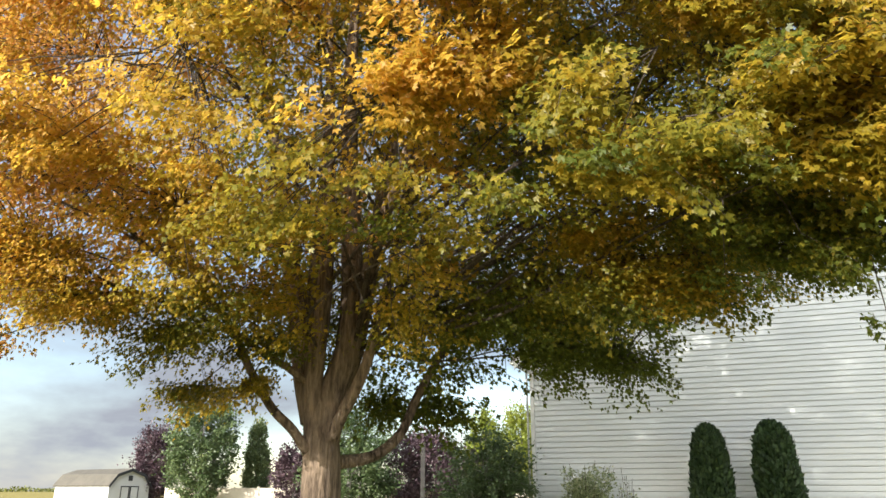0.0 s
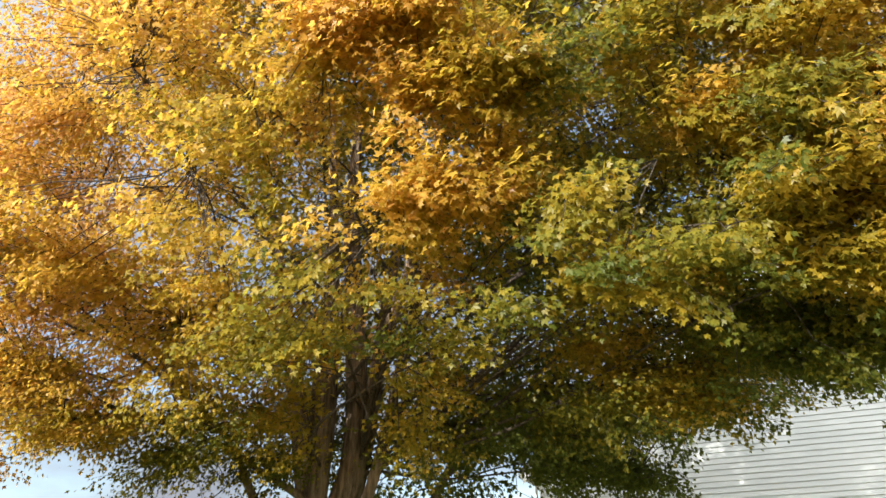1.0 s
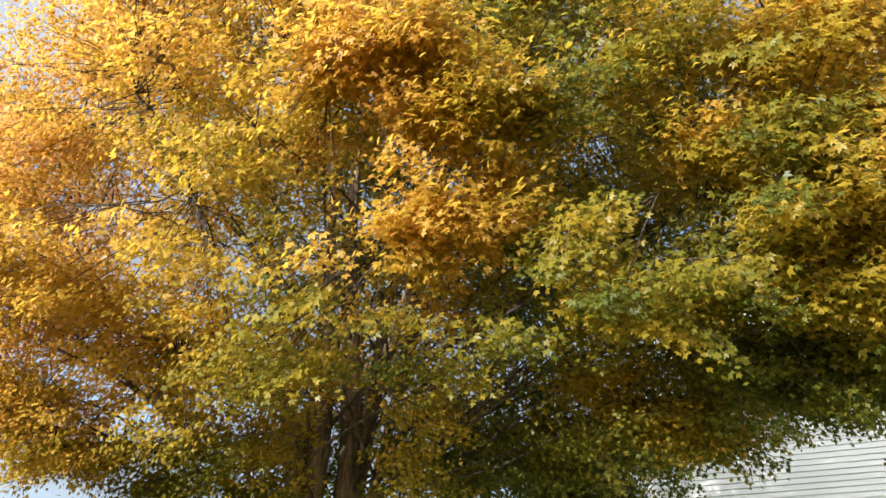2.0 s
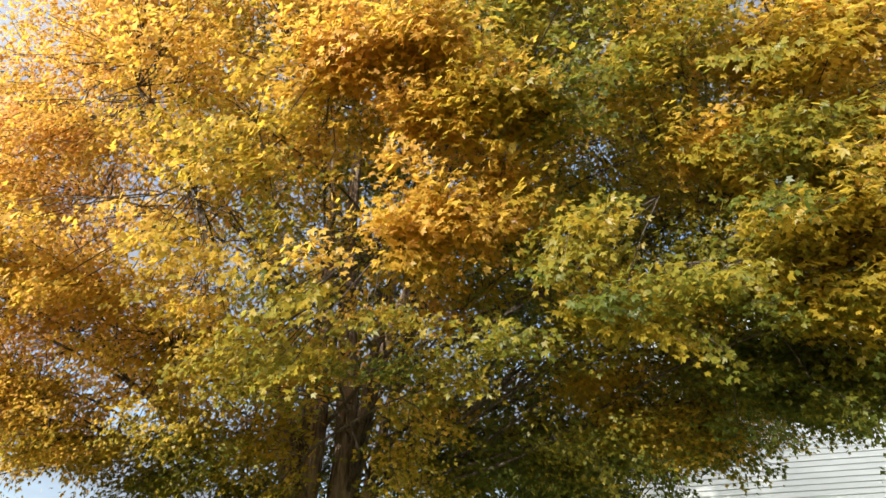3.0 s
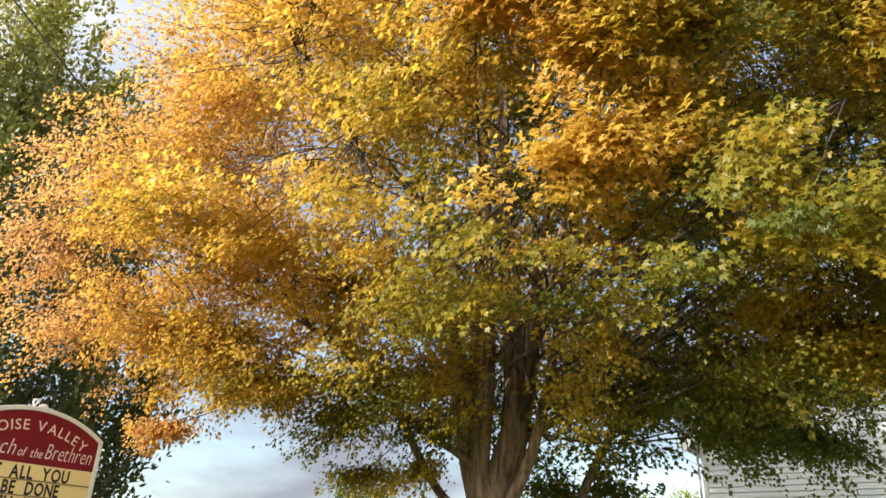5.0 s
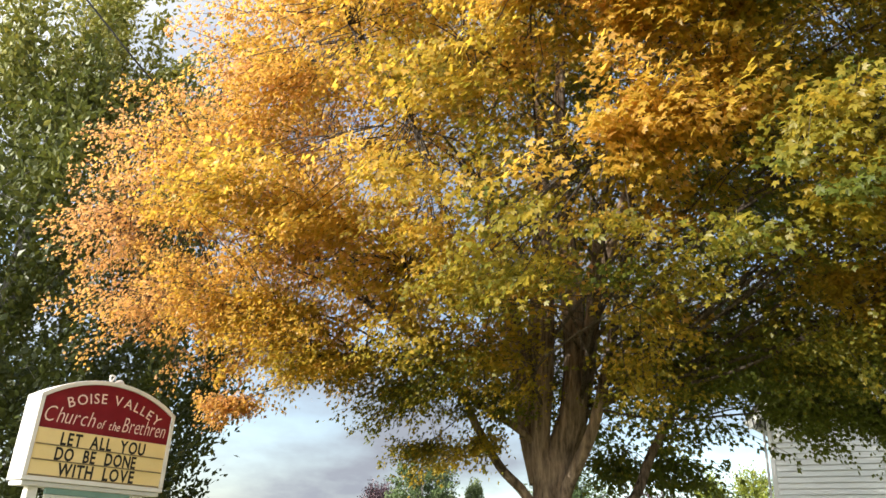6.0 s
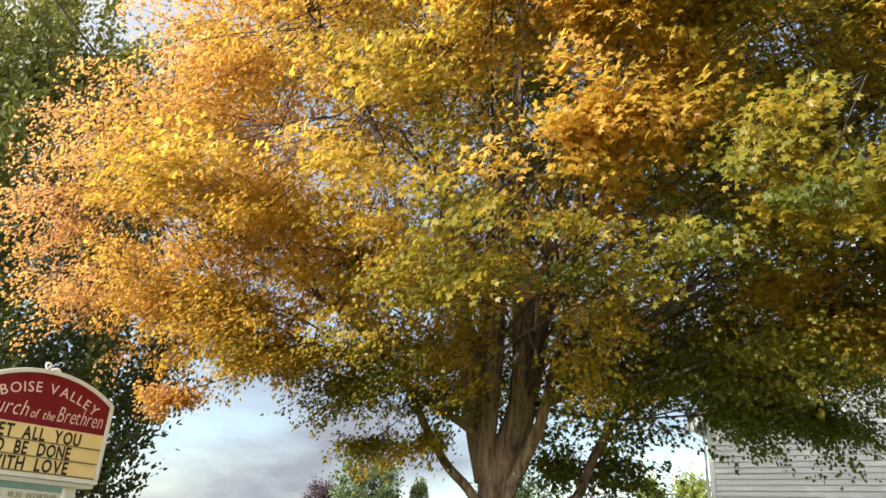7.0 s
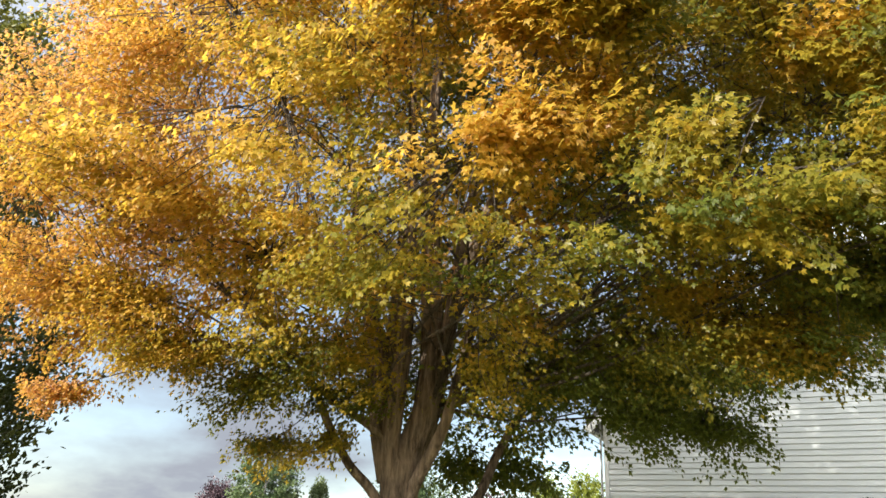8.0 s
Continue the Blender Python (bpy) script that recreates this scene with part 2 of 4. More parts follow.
def tube_data(path, radii, sides=8, knobs=0.0, seed=0, offset=0):
    """Vertices and faces of a tapered round limb along a path."""
    verts, faces = [], []
    n = len(path)
    side = None
    for i in range(n):
        d = (path[min(i + 1, n - 1)] - path[max(i - 1, 0)]).normalized()
        if side is None:
            side = d.cross(Vector((0.9, 0.37, 0.11))).normalized()
        side = (side - d * side.dot(d)).normalized()
        other = d.cross(side)
        for k in range(sides):
            a = 2 * math.pi * k / sides
            r = radii[i]
            if knobs:
                r *= 1 + knobs * noise.noise(Vector((math.cos(a) * 1.6 + seed, math.sin(a) * 1.6, i * 0.22))) + knobs * 0.5 * math.sin(a * 3 + i * 0.12 + seed)
            verts.append(path[i] + side * (math.cos(a) * r) + other * (math.sin(a) * r))
    for i in range(n - 1):
        for k in range(sides):
            a, b = offset + i * sides + k, offset + i * sides + (k + 1) % sides
            faces.append((a, b, b + sides, a + sides))
    faces.append(tuple(offset + k for k in range(sides))[::-1])
    faces.append(tuple(offset + (n - 1) * sides + k for k in range(sides)))
    return verts, faces


def tube(name, points, radii, mat, parent=None, label="", sides=8, steps=6, knobs=0.0, seed=0):
    path, rad = smooth_path(points, radii, steps)
    v, f = tube_data(path, rad, sides, knobs, seed)
    return mesh_object(name, v, f, mat, parent, label, smooth=True)


def tubes(name, lines, mat, parent=None, sides=4, label="", kind=""):
    """Many thin twigs in one mesh: each line is a list of points and a list of radii."""
    verts, faces = [], []
    for path, rad in lines:
        v, f = tube_data(path, rad, sides, offset=len(verts))
        verts += v
        faces += f
    return mesh_object(name, verts, faces, mat, parent, label, smooth=True, kind=kind)


# leaf blades, base at the origin, tip along +y, one unit long
def lobed_blade(lobes):
    """Slender pointed lobes that spread from the stalk: heading in degrees, length, half width, two faces or one."""
    verts, tris = [(0.0, 0.05, 0.0)], []
    for turn, long, half, full in lobes:
        a = math.radians(turn)
        d, e = (math.sin(a), math.cos(a)), (math.cos(a), -math.sin(a))
        k = len(verts)
        for along, across in ((0.48, half), (1.0, 0.0), (0.48, -half)):
            x, y = d[0] * along * long + e[0] * across, 0.05 + d[1] * along * long + e[1] * across
            verts.append((x, y, 0.10 * along - 0.42 * x * x - 0.20 * y * y))
        tris += [(0, k + 1, k), (0, k + 2, k + 1)] if full else [(0, k + 2, k + 1)]
    return np.array(verts), np.array(tris)


MAPLE_BLADE, MAPLE_FACES = lobed_blade([(0, 1.0, 0.22, True), (44, 0.84, 0.20, True), (-44, 0.84, 0.20, True), (95, 0.46, 0.22, False), (-95, 0.46, -0.22, False)])
PLAIN_BLADE, PLAIN_FACES = lobed_blade([(0, 1.0, 0.25, True), (42, 0.80, 0.28, False), (-42, 0.80, -0.28, False)])
OVAL_BLADE = np.array([(0, 0, 0), (0.27, 0.40, 0.05), (0, 1.0, -0.06), (-0.27, 0.40, 0.05)], dtype=float)
OVAL_FACES = np.array([(0, 1, 2), (0, 2, 3)])


def leaf_frames(tips, normals, spin):
    """Right, tip and normal axes for many leaves from their tip and normal directions."""
    t = tips / np.linalg.norm(tips, axis=1, keepdims=True)
    n = normals - (normals * t).sum(1, keepdims=True) * t
    n /= np.linalg.norm(n, axis=1, keepdims=True) + 1e-9
    r = np.cross(t, n)
    c, s = np.cos(spin)[:, None], np.sin(spin)[:, None]
    return r * c + n * s, t, n * c - r * s


def leaves(name, at, tips, normals, size, ripe, mat, rng, parent=None, label="", blade=MAPLE_BLADE, tris=MAPLE_FACES):
    """All the leaves of a crown in one mesh; each keeps its own ripeness."""
    n = len(at)
    r, t, u = leaf_frames(tips, normals, rng.normal(0, 0.35, n))
    wide = rng.uniform(0.85, 1.15, n)[:, None, None]
    v = (blade[None, :, 0:1] * r[:, None, :] * wide + blade[None, :, 1:2] * t[:, None, :] + blade[None, :, 2:3] * u[:, None, :] * rng.uniform(0.3, 1.8, n)[:, None, None])
    v = at[:, None, :] + v * size[:, None, None]
    k = len(blade)
    f = (tris[None] + (np.arange(n) * k)[:, None, None]).reshape(-1, 3)
    me = bpy.data.meshes.new(name)
    me.vertices.add(n * k)
    me.vertices.foreach_set("co", v.astype(np.float32).ravel())
    me.loops.add(len(f) * 3)
    me.loops.foreach_set("vertex_index", f.astype(np.int32).ravel())
    me.polygons.add(len(f))
    me.polygons.foreach_set("loop_start", (np.arange(len(f)) * 3).astype(np.int32))
    me.polygons.foreach_set("loop_total", np.full(len(f), 3, dtype=np.int32))
    at_layer = me.attributes.new("ripe", "FLOAT", "POINT")
    at_layer.data.foreach_set("value", np.repeat(ripe, k).astype(np.float32))
    me.materials.append(mat)
    me.update()
    me.validate()
    ob = new(name, me)
    ob.parent = parent
    return tagged(ob, label=label, kind="stuff")


def thing(name, label, category, where=None, group="", kind=""):
    ob = new(name)
    ob.empty_display_size = 0.2
    if where is not None:
        ob.matrix_world = where
    return tagged(ob, label, category, group, kind)


def noise_at(p, scale, seed):
    return np.array([noise.noise(Vector((q[0] * scale + seed, q[1] * scale - seed, q[2] * scale + 2 * seed))) for q in p])


# ---- ground ----
gv, gf = [], []
GN = 60
for j in range(GN + 1):
    for i in range(GN + 1):
        u, w = (i / GN * 2 - 1), (j / GN * 2 - 1)
        x, y = math.copysign(abs(u) ** 3, u) * 1500, 10 + math.copysign(abs(w) ** 3, w) * 1500
        gv.append((x, y, 0.05 * noise.noise(Vector((x * 0.15, y * 0.15, 0))) if abs(x) < 60 and abs(y) < 60 else 0.0))
for j in range(GN):
    for i in range(GN):
        a = j * (GN + 1) + i
        gf.append((a, a + 1, a + GN + 2, a + GN + 1))
tagged(mesh_object("ground", gv, gf, M_GROUND, smooth=True), "green lawn with a dry yellow field beyond", "ground", kind="structure")


# ---- the maple ----
def maple():
    rng = np.random.default_rng(7)
    tree = thing("maple_tree", "large maple with orange, gold and green autumn leaves", "tree", pose(-1.65, 10.35, 0))
    base = Vector((-1.65, 10.35, 0))

    def rel(pts):
        return [Vector(p) - base for p in pts]

    tube("trunk", rel([(-1.66, 10.35, -0.15), (-1.65, 10.35, 0.15), (-1.64, 10.35, 0.7), (-1.65, 10.35, 1.6), (-1.67, 10.35, 2.3), (-1.68, 10.36, 2.8), (-1.66, 10.4, 3.2)],
                       ), [0.50, 0.39, 0.29, 0.265, 0.25, 0.23, 0.12], M_BARK, tree, "furrowed grey-brown trunk", 28, 8, 0.10, 3)
    stems = [
        # path, radii
        ([(-1.74, 10.28, 2.5), (-1.80, 10.22, 3.1), (-1.70, 10.1, 4.1), (-1.67, 10.05, 5.1), (-1.69, 10.0, 6.4), (-1.76, 10.0, 8.0), (-1.9, 9.9, 10.4)], [0.15, 0.14, 0.115, 0.10, 0.085, 0.065, 0.02]),
        ([(-1.60, 10.35, 2.4), (-1.52, 10.32, 3.0), (-1.36, 10.3, 3.6), (-1.31, 10.3, 4.4), (-1.37, 10.3, 5.5), (-1.48, 10.3, 7.4), (-1.45, 10.4, 9.3), (-1.3, 10.5, 11.6)], [0.20, 0.20, 0.185, 0.17, 0.15, 0.12, 0.08, 0.02]),
        ([(-1.82, 10.4, 2.6), (-1.96, 10.42, 3.2), (-2.10, 10.45, 4.0), (-2.22, 10.5, 4.7), (-2.42, 10.55, 5.7), (-2.62, 10.6, 6.6), (-3.1, 10.9, 9.0)], [0.17, 0.155, 0.14, 0.13, 0.115, 0.10, 0.02]),
        ([(-1.50, 10.2, 2.35), (-1.38, 10.12, 2.65), (-1.16, 10.0, 3.05), (-0.99, 9.95, 3.5), (-0.77, 9.85, 4.4), (-0.56, 9.8, 5.5), (-0.2, 9.6, 7.4)], [0.09, 0.085, 0.08, 0.075, 0.068, 0.055, 0.02]),
        ([(-1.82, 10.2, 2.2), (-2.02, 10.1, 2.48), (-2.30, 10.0, 2.76), (-2.60, 9.9, 3.25), (-2.80, 9.8, 3.67), (-3.15, 9.6, 4.15), (-4.2, 9.0, 5.0)], [0.075, 0.065, 0.06, 0.056, 0.05, 0.042, 0.015]),
        ([(-1.86, 10.2, 3.1), (-2.1, 10.0, 3.28), (-2.4, 9.8, 3.45), (-2.9, 9.5, 3.75), (-3.9, 8.9, 4.1)], [0.055, 0.05, 0.045, 0.035, 0.012]),
        ([(-1.55, 10.5, 2.05), (-1.0, 10.8, 2.16), (-0.62, 11.0, 2.48), (-0.38, 11.2, 3.05), (-0.10, 11.4, 3.6), (0.6, 11.9, 4.9)], [0.10, 0.078, 0.07, 0.066, 0.058, 0.02]),
        ([(-1.50, 10.5, 2.8), (-1.30, 10.6, 3.6), (-1.12, 10.65, 4.7), (-0.83, 10.7, 6.9), (-0.40, 10.9, 8.5), (0.2, 11.2, 10.4)], [0.15, 0.14, 0.12, 0.095, 0.07, 0.02]),
        ([(-1.36, 10.4, 3.7), (-1.1, 10.2, 4.6), (-0.85, 10.0, 5.5), (-0.30, 9.6, 7.1), (-0.05, 9.4, 9.0)], [0.13, 0.11, 0.095, 0.07, 0.02]),
        ([(-1.95, 10.6, 3.0), (-1.98, 10.8, 4.3), (-1.95, 11.0, 6.0), (-2.0, 11.3, 9.4)], [0.13, 0.11, 0.09, 0.02]),
    ]
    nodes_p = []
    for i, (pts, rad) in enumerate(stems):
        tube("limb", rel(pts), rad, M_BARK, tree, sides=12, steps=6, knobs=0.08, seed=11 + i)
        p, _ = smooth_path(pts, rad, 6)
        nodes_p += [(q, i) for q in p if q.z > 3.4]
    stem_pts = np.array([list(q) for q, _ in nodes_p])

    # crown envelope: a broad dome, flat beneath, reaching out low toward the right and the lens
    centre = np.array([-0.9, 9.9, 6.9])
    lobes = [((4.0, 6.0, 5.7), (3.2, 1.9, 2.5)), ((-5.8, 8.6, 5.7), (2.2, 1.5, 2.2)), ((1.5, 9.6, 4.9), (1.9, 1.8, 1.5)), ((2.9, 8.0, 6.2), (2.6, 2.3, 2.3)), ((-0.3, 11.9, 4.1), (1.4, 1.3, 1.0)), ((2.4, 5.9, 7.8), (2.6, 1.5, 1.6))]
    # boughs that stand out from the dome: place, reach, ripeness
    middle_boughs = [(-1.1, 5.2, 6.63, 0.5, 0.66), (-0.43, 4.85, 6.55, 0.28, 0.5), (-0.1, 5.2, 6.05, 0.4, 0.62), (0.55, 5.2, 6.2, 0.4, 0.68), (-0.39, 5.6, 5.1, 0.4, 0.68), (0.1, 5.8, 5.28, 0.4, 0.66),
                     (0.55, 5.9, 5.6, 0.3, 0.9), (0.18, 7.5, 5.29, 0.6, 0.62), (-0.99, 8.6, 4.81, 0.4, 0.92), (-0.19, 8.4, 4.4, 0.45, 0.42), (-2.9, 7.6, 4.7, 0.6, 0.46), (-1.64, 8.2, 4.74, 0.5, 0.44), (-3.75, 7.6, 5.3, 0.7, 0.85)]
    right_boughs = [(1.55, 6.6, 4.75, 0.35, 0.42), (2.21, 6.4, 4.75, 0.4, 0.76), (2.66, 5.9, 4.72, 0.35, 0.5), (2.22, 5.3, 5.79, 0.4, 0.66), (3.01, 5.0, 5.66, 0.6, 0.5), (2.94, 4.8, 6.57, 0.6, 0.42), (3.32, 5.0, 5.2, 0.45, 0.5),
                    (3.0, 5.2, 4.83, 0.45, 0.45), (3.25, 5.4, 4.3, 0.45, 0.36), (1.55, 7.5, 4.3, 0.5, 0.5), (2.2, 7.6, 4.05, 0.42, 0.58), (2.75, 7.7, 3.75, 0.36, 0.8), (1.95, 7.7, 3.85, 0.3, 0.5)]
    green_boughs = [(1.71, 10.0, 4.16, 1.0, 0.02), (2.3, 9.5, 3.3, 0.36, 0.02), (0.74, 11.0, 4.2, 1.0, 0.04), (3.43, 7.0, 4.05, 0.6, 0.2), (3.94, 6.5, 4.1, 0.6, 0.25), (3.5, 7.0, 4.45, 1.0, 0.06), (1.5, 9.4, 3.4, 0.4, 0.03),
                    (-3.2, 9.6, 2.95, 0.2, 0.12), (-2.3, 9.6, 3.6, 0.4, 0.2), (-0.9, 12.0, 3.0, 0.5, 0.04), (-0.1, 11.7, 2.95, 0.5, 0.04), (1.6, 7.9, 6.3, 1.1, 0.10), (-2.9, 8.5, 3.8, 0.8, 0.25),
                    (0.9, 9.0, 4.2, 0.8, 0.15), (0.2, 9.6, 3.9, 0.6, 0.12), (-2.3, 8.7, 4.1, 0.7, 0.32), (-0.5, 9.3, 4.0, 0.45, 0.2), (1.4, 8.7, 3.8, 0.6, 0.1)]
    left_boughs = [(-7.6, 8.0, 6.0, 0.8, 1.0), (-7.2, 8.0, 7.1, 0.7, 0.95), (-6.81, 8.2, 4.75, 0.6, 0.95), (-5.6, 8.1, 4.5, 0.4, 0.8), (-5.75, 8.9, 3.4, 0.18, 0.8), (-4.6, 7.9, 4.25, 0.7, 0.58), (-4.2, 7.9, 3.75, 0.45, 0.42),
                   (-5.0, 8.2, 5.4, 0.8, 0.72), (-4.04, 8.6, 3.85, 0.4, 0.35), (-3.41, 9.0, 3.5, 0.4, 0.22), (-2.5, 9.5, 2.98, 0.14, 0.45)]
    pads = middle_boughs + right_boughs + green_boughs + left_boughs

    def inside(p):
        """Below 1 inside the crown: the dome, or one of the boughs that reach beyond it."""
        d = p - centre
        lift = np.where(d[:, 2] < 0, 3.50 - 0.165 * np.clip(-d[:, 0], 0, 6) - 0.34 * np.clip(d[:, 0] - 3.0, 0, 3.5), 6.4)
        r = np.hypot(d[:, 0] / np.where(d[:, 0] < 0, 5.9 - 0.18 * np.clip(d[:, 2], 0, 3), 5.9), d[:, 1] / np.where(d[:, 1] > 0, 4.4, 4.6))
        best = (r ** 2.5 + np.abs(d[:, 2] / lift) ** np.where(d[:, 2] < 0, 8.0, 2.5)) ** (1 / 2.5)
        for c, q in lobes:
            best = np.minimum(best, 0.35 + 0.65 * np.linalg.norm((p - np.array(c)) / np.array(q), axis=1))
        return best

    def scatter(count, lo, hi):
        out = np.zeros((0, 3))
        while len(out) < count:
            p = centre + rng.uniform(-1, 1, (4000, 3)) * [8.6, 7.4, 6.6]
            wob = inside(p) + 0.13 * noise_at(p, 0.55, 3.1) + 0.07 * noise_at(p, 1.4, 9.2)
            ok = (wob > lo) & (wob < hi) & (p[:, 2] > np.where(p[:, 1] > 10.9, 2.3, 2.8))
            out = np.vstack([out, p[ok]])
        return out[:count]

    def clumped(heads, each, lo, hi):
        """Tufts of sprays with air between them, as leafy branch ends are."""
        c = np.repeat(scatter(heads, lo, hi), each, axis=0)
        return c + np.clip(rng.normal(0, 1, c.shape), -2, 2) * [0.28, 0.28, 0.13]

    # main boughs out from the stems to the rim of the crown
    rng = np.random.default_rng(5)
    boughs, bough_pts = [], []
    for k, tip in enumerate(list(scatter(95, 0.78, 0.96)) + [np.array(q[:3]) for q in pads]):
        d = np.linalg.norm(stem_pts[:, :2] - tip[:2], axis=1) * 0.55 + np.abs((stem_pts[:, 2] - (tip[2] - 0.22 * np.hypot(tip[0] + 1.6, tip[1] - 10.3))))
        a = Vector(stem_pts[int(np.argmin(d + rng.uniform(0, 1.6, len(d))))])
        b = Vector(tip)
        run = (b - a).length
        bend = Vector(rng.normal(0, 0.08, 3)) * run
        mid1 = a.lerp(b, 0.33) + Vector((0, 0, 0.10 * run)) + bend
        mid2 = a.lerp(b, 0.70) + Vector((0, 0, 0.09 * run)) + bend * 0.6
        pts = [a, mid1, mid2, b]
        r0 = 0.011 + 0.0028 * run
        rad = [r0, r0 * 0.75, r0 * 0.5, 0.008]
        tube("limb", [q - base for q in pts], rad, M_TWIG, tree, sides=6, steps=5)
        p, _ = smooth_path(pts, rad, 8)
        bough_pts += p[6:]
    bough_arr = np.array([list(q) for q in bough_pts])

    rng = np.random.default_rng(19)
    # sprays of leaves; the boughs reaching out to the right are thickly leaved
    right = np.array(lobes[0][0]) + np.repeat(np.clip(rng.normal(0, 0.45, (75, 3)), -0.95, 0.95), 6, axis=0) * np.array(lobes[0][1])
    right = right + rng.normal(0, 1, right.shape) * [0.36, 0.36, 0.20]
    right = right[right[:, 2] > 3.5]
    # the far half closes behind the stems
    far = clumped(400, 6, 0.30, 0.97)
    far = far[(far[:, 1] > 9.9) & (far[:, 2] > 4.3)]
    # the side toward the lawn hangs as a full curtain; the top and the back are thinner
    shell = clumped(1750, 3, 0.74, 1.0)
    # deep shaded hollows between the outer boughs on the right
    slant, rise = shell[:, 0] / shell[:, 1], (shell[:, 2] - 1.7) / shell[:, 1]
    upper = (slant > 0.11) & (slant < 0.40) & (rise > 0.39) & (rise < 0.80) & (shell[:, 1] < 7.9)
    lower = (slant > 0.36) & (slant < 0.80) & (rise > 0.24) & (rise < 0.52) & (shell[:, 1] < 7.4)
    under = (slant > 0.08) & (slant < 0.38) & (rise > 0.18) & (rise < 0.40) & (shell[:, 1] < 7.3)
    shell = shell[~((upper | lower | under) & (rng.uniform(0, 1, len(shell)) < 0.88))]
    shell = shell[rng.uniform(0, 1, len(shell)) < np.where(shell[:, 1] > 10.6, 0.3, np.where(shell[:, 2] > 9.2, 0.75, 1.0))]
    screen = clumped(330, 6, 0.20, 0.95)
    screen = screen[(np.abs(screen[:, 0] + 2.0) < 3.6) & (screen[:, 1] > 10.7) & (screen[:, 2] > 4.4)]
    deep = clumped(300, 6, 0.20, 0.95)
    screen = np.vstack([screen, deep[(deep[:, 0] > 0.6) & (deep[:, 1] > 8.6) & (deep[:, 2] > 4.8)]])
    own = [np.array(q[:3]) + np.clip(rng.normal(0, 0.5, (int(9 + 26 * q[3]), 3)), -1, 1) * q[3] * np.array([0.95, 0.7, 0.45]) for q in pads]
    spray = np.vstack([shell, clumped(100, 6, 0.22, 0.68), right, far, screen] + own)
    dens = noise_at(spray, 0.62, 5.5) + 0.5 * noise_at(spray, 1.5, 1.2)
    keep = dens > -0.75
    # open vase round the stems on the side of the lawn
    hole = (np.abs(spray[:, 0] + 0.15 + 0.118 * spray[:, 1]) < 0.062 * spray[:, 1]) & (spray[:, 1] < 10.4) & (spray[:, 1] > 5.5) & (spray[:, 2] > 2.6) & (spray[:, 2] < 1.7 + 0.80 * spray[:, 1])
    keep &= ~(hole & (rng.uniform(0, 1, len(spray)) < 0.70))
    spray = spray[keep]
    twigs = []
    at, tips, nors, size, ripe, inner = [], [], [], [], [], []
    sun_side = np.array([SUN_DIR.x, SUN_DIR.y, SUN_DIR.z])
    tone = noise_at(spray, 0.55, 8.8) * 0.22 + noise_at(spray, 1.3, 4.4) * 0.24
    rim = inside(spray)
    for i, c in enumerate(spray):
        d = np.linalg.norm(bough_arr - c, axis=1)
        j = int(np.argmin(d + rng.uniform(0, 0.3, len(d))))
        root = Vector(bough_arr[j])
        end = Vector(c)
        away = (end - root)
        if away.length > 1.2:
            root = end - away.normalized() * 1.2
        out = Vector((c[0] + 1.4, c[1] - 10.3, 0)).normalized()
        heading = (away.normalized() * 0.5 + out * 0.7 + Vector((0, 0, -0.12)) + Vector(rng.normal(0, 0.25, 3))).normalized()
        reach = rng.uniform(0.32, 0.62)
        tip_end = end + heading * reach
        twigs.append(([root, root.lerp(end, 0.55) + Vector((0, 0, 0.05)), end, tip_end], [0.009, 0.007, 0.005, 0.002]))
        n = int(rng.integers(98, 140)) if rim[i] > 0.72 else int(rng.integers(54, 84))
        if c[0] < -6.2:
            n = n // 2
        t = rng.uniform(-0.75, 1.05, n)
        side = heading.cross(Vector((0, 0, 1))).normalized()
        lat = rng.normal(0, 0.14, n)
        droop = rng.normal(-0.04, 0.065, n) - 0.25 * lat * lat
        pos = np.array(end)[None] + np.outer(t * reach, np.array(heading)) + np.outer(lat, np.array(side)) + np.outer(droop, [0, 0, 1])
        tipd = np.array(heading)[None] * 0.7 + np.outer(np.sign(lat) * 0.5, np.array(side)) + [0, 0, -0.55] + rng.normal(0, 0.36, (n, 3))
        nor = np.array(out)[None] * 0.35 + [0, 0, 0.55] + sun_side * 0.7 + rng.normal(0, 0.50, (n, 3))
        at.append(pos)
        tips.append(tipd)
        nors.append(nor)
        size.append(rng.uniform(0.042, 0.076, n) * (1.06 if c[1] < 6.8 else 0.94))
        inner.append(np.full(n, rim[i] <= 0.72))
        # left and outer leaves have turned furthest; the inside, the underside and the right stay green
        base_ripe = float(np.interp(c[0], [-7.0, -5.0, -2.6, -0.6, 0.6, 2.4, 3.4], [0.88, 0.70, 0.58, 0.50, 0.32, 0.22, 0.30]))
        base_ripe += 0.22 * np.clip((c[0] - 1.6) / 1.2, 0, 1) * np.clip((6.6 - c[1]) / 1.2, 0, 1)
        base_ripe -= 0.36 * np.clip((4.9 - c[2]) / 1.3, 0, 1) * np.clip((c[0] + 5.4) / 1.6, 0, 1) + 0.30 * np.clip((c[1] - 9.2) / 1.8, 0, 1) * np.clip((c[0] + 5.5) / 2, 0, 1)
        mild = 0.6
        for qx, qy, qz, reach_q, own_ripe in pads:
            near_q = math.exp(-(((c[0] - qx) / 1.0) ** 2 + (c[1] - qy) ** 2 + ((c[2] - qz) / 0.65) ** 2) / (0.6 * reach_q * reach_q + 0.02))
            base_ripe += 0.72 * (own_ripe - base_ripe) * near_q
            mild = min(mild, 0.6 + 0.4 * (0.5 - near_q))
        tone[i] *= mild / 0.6
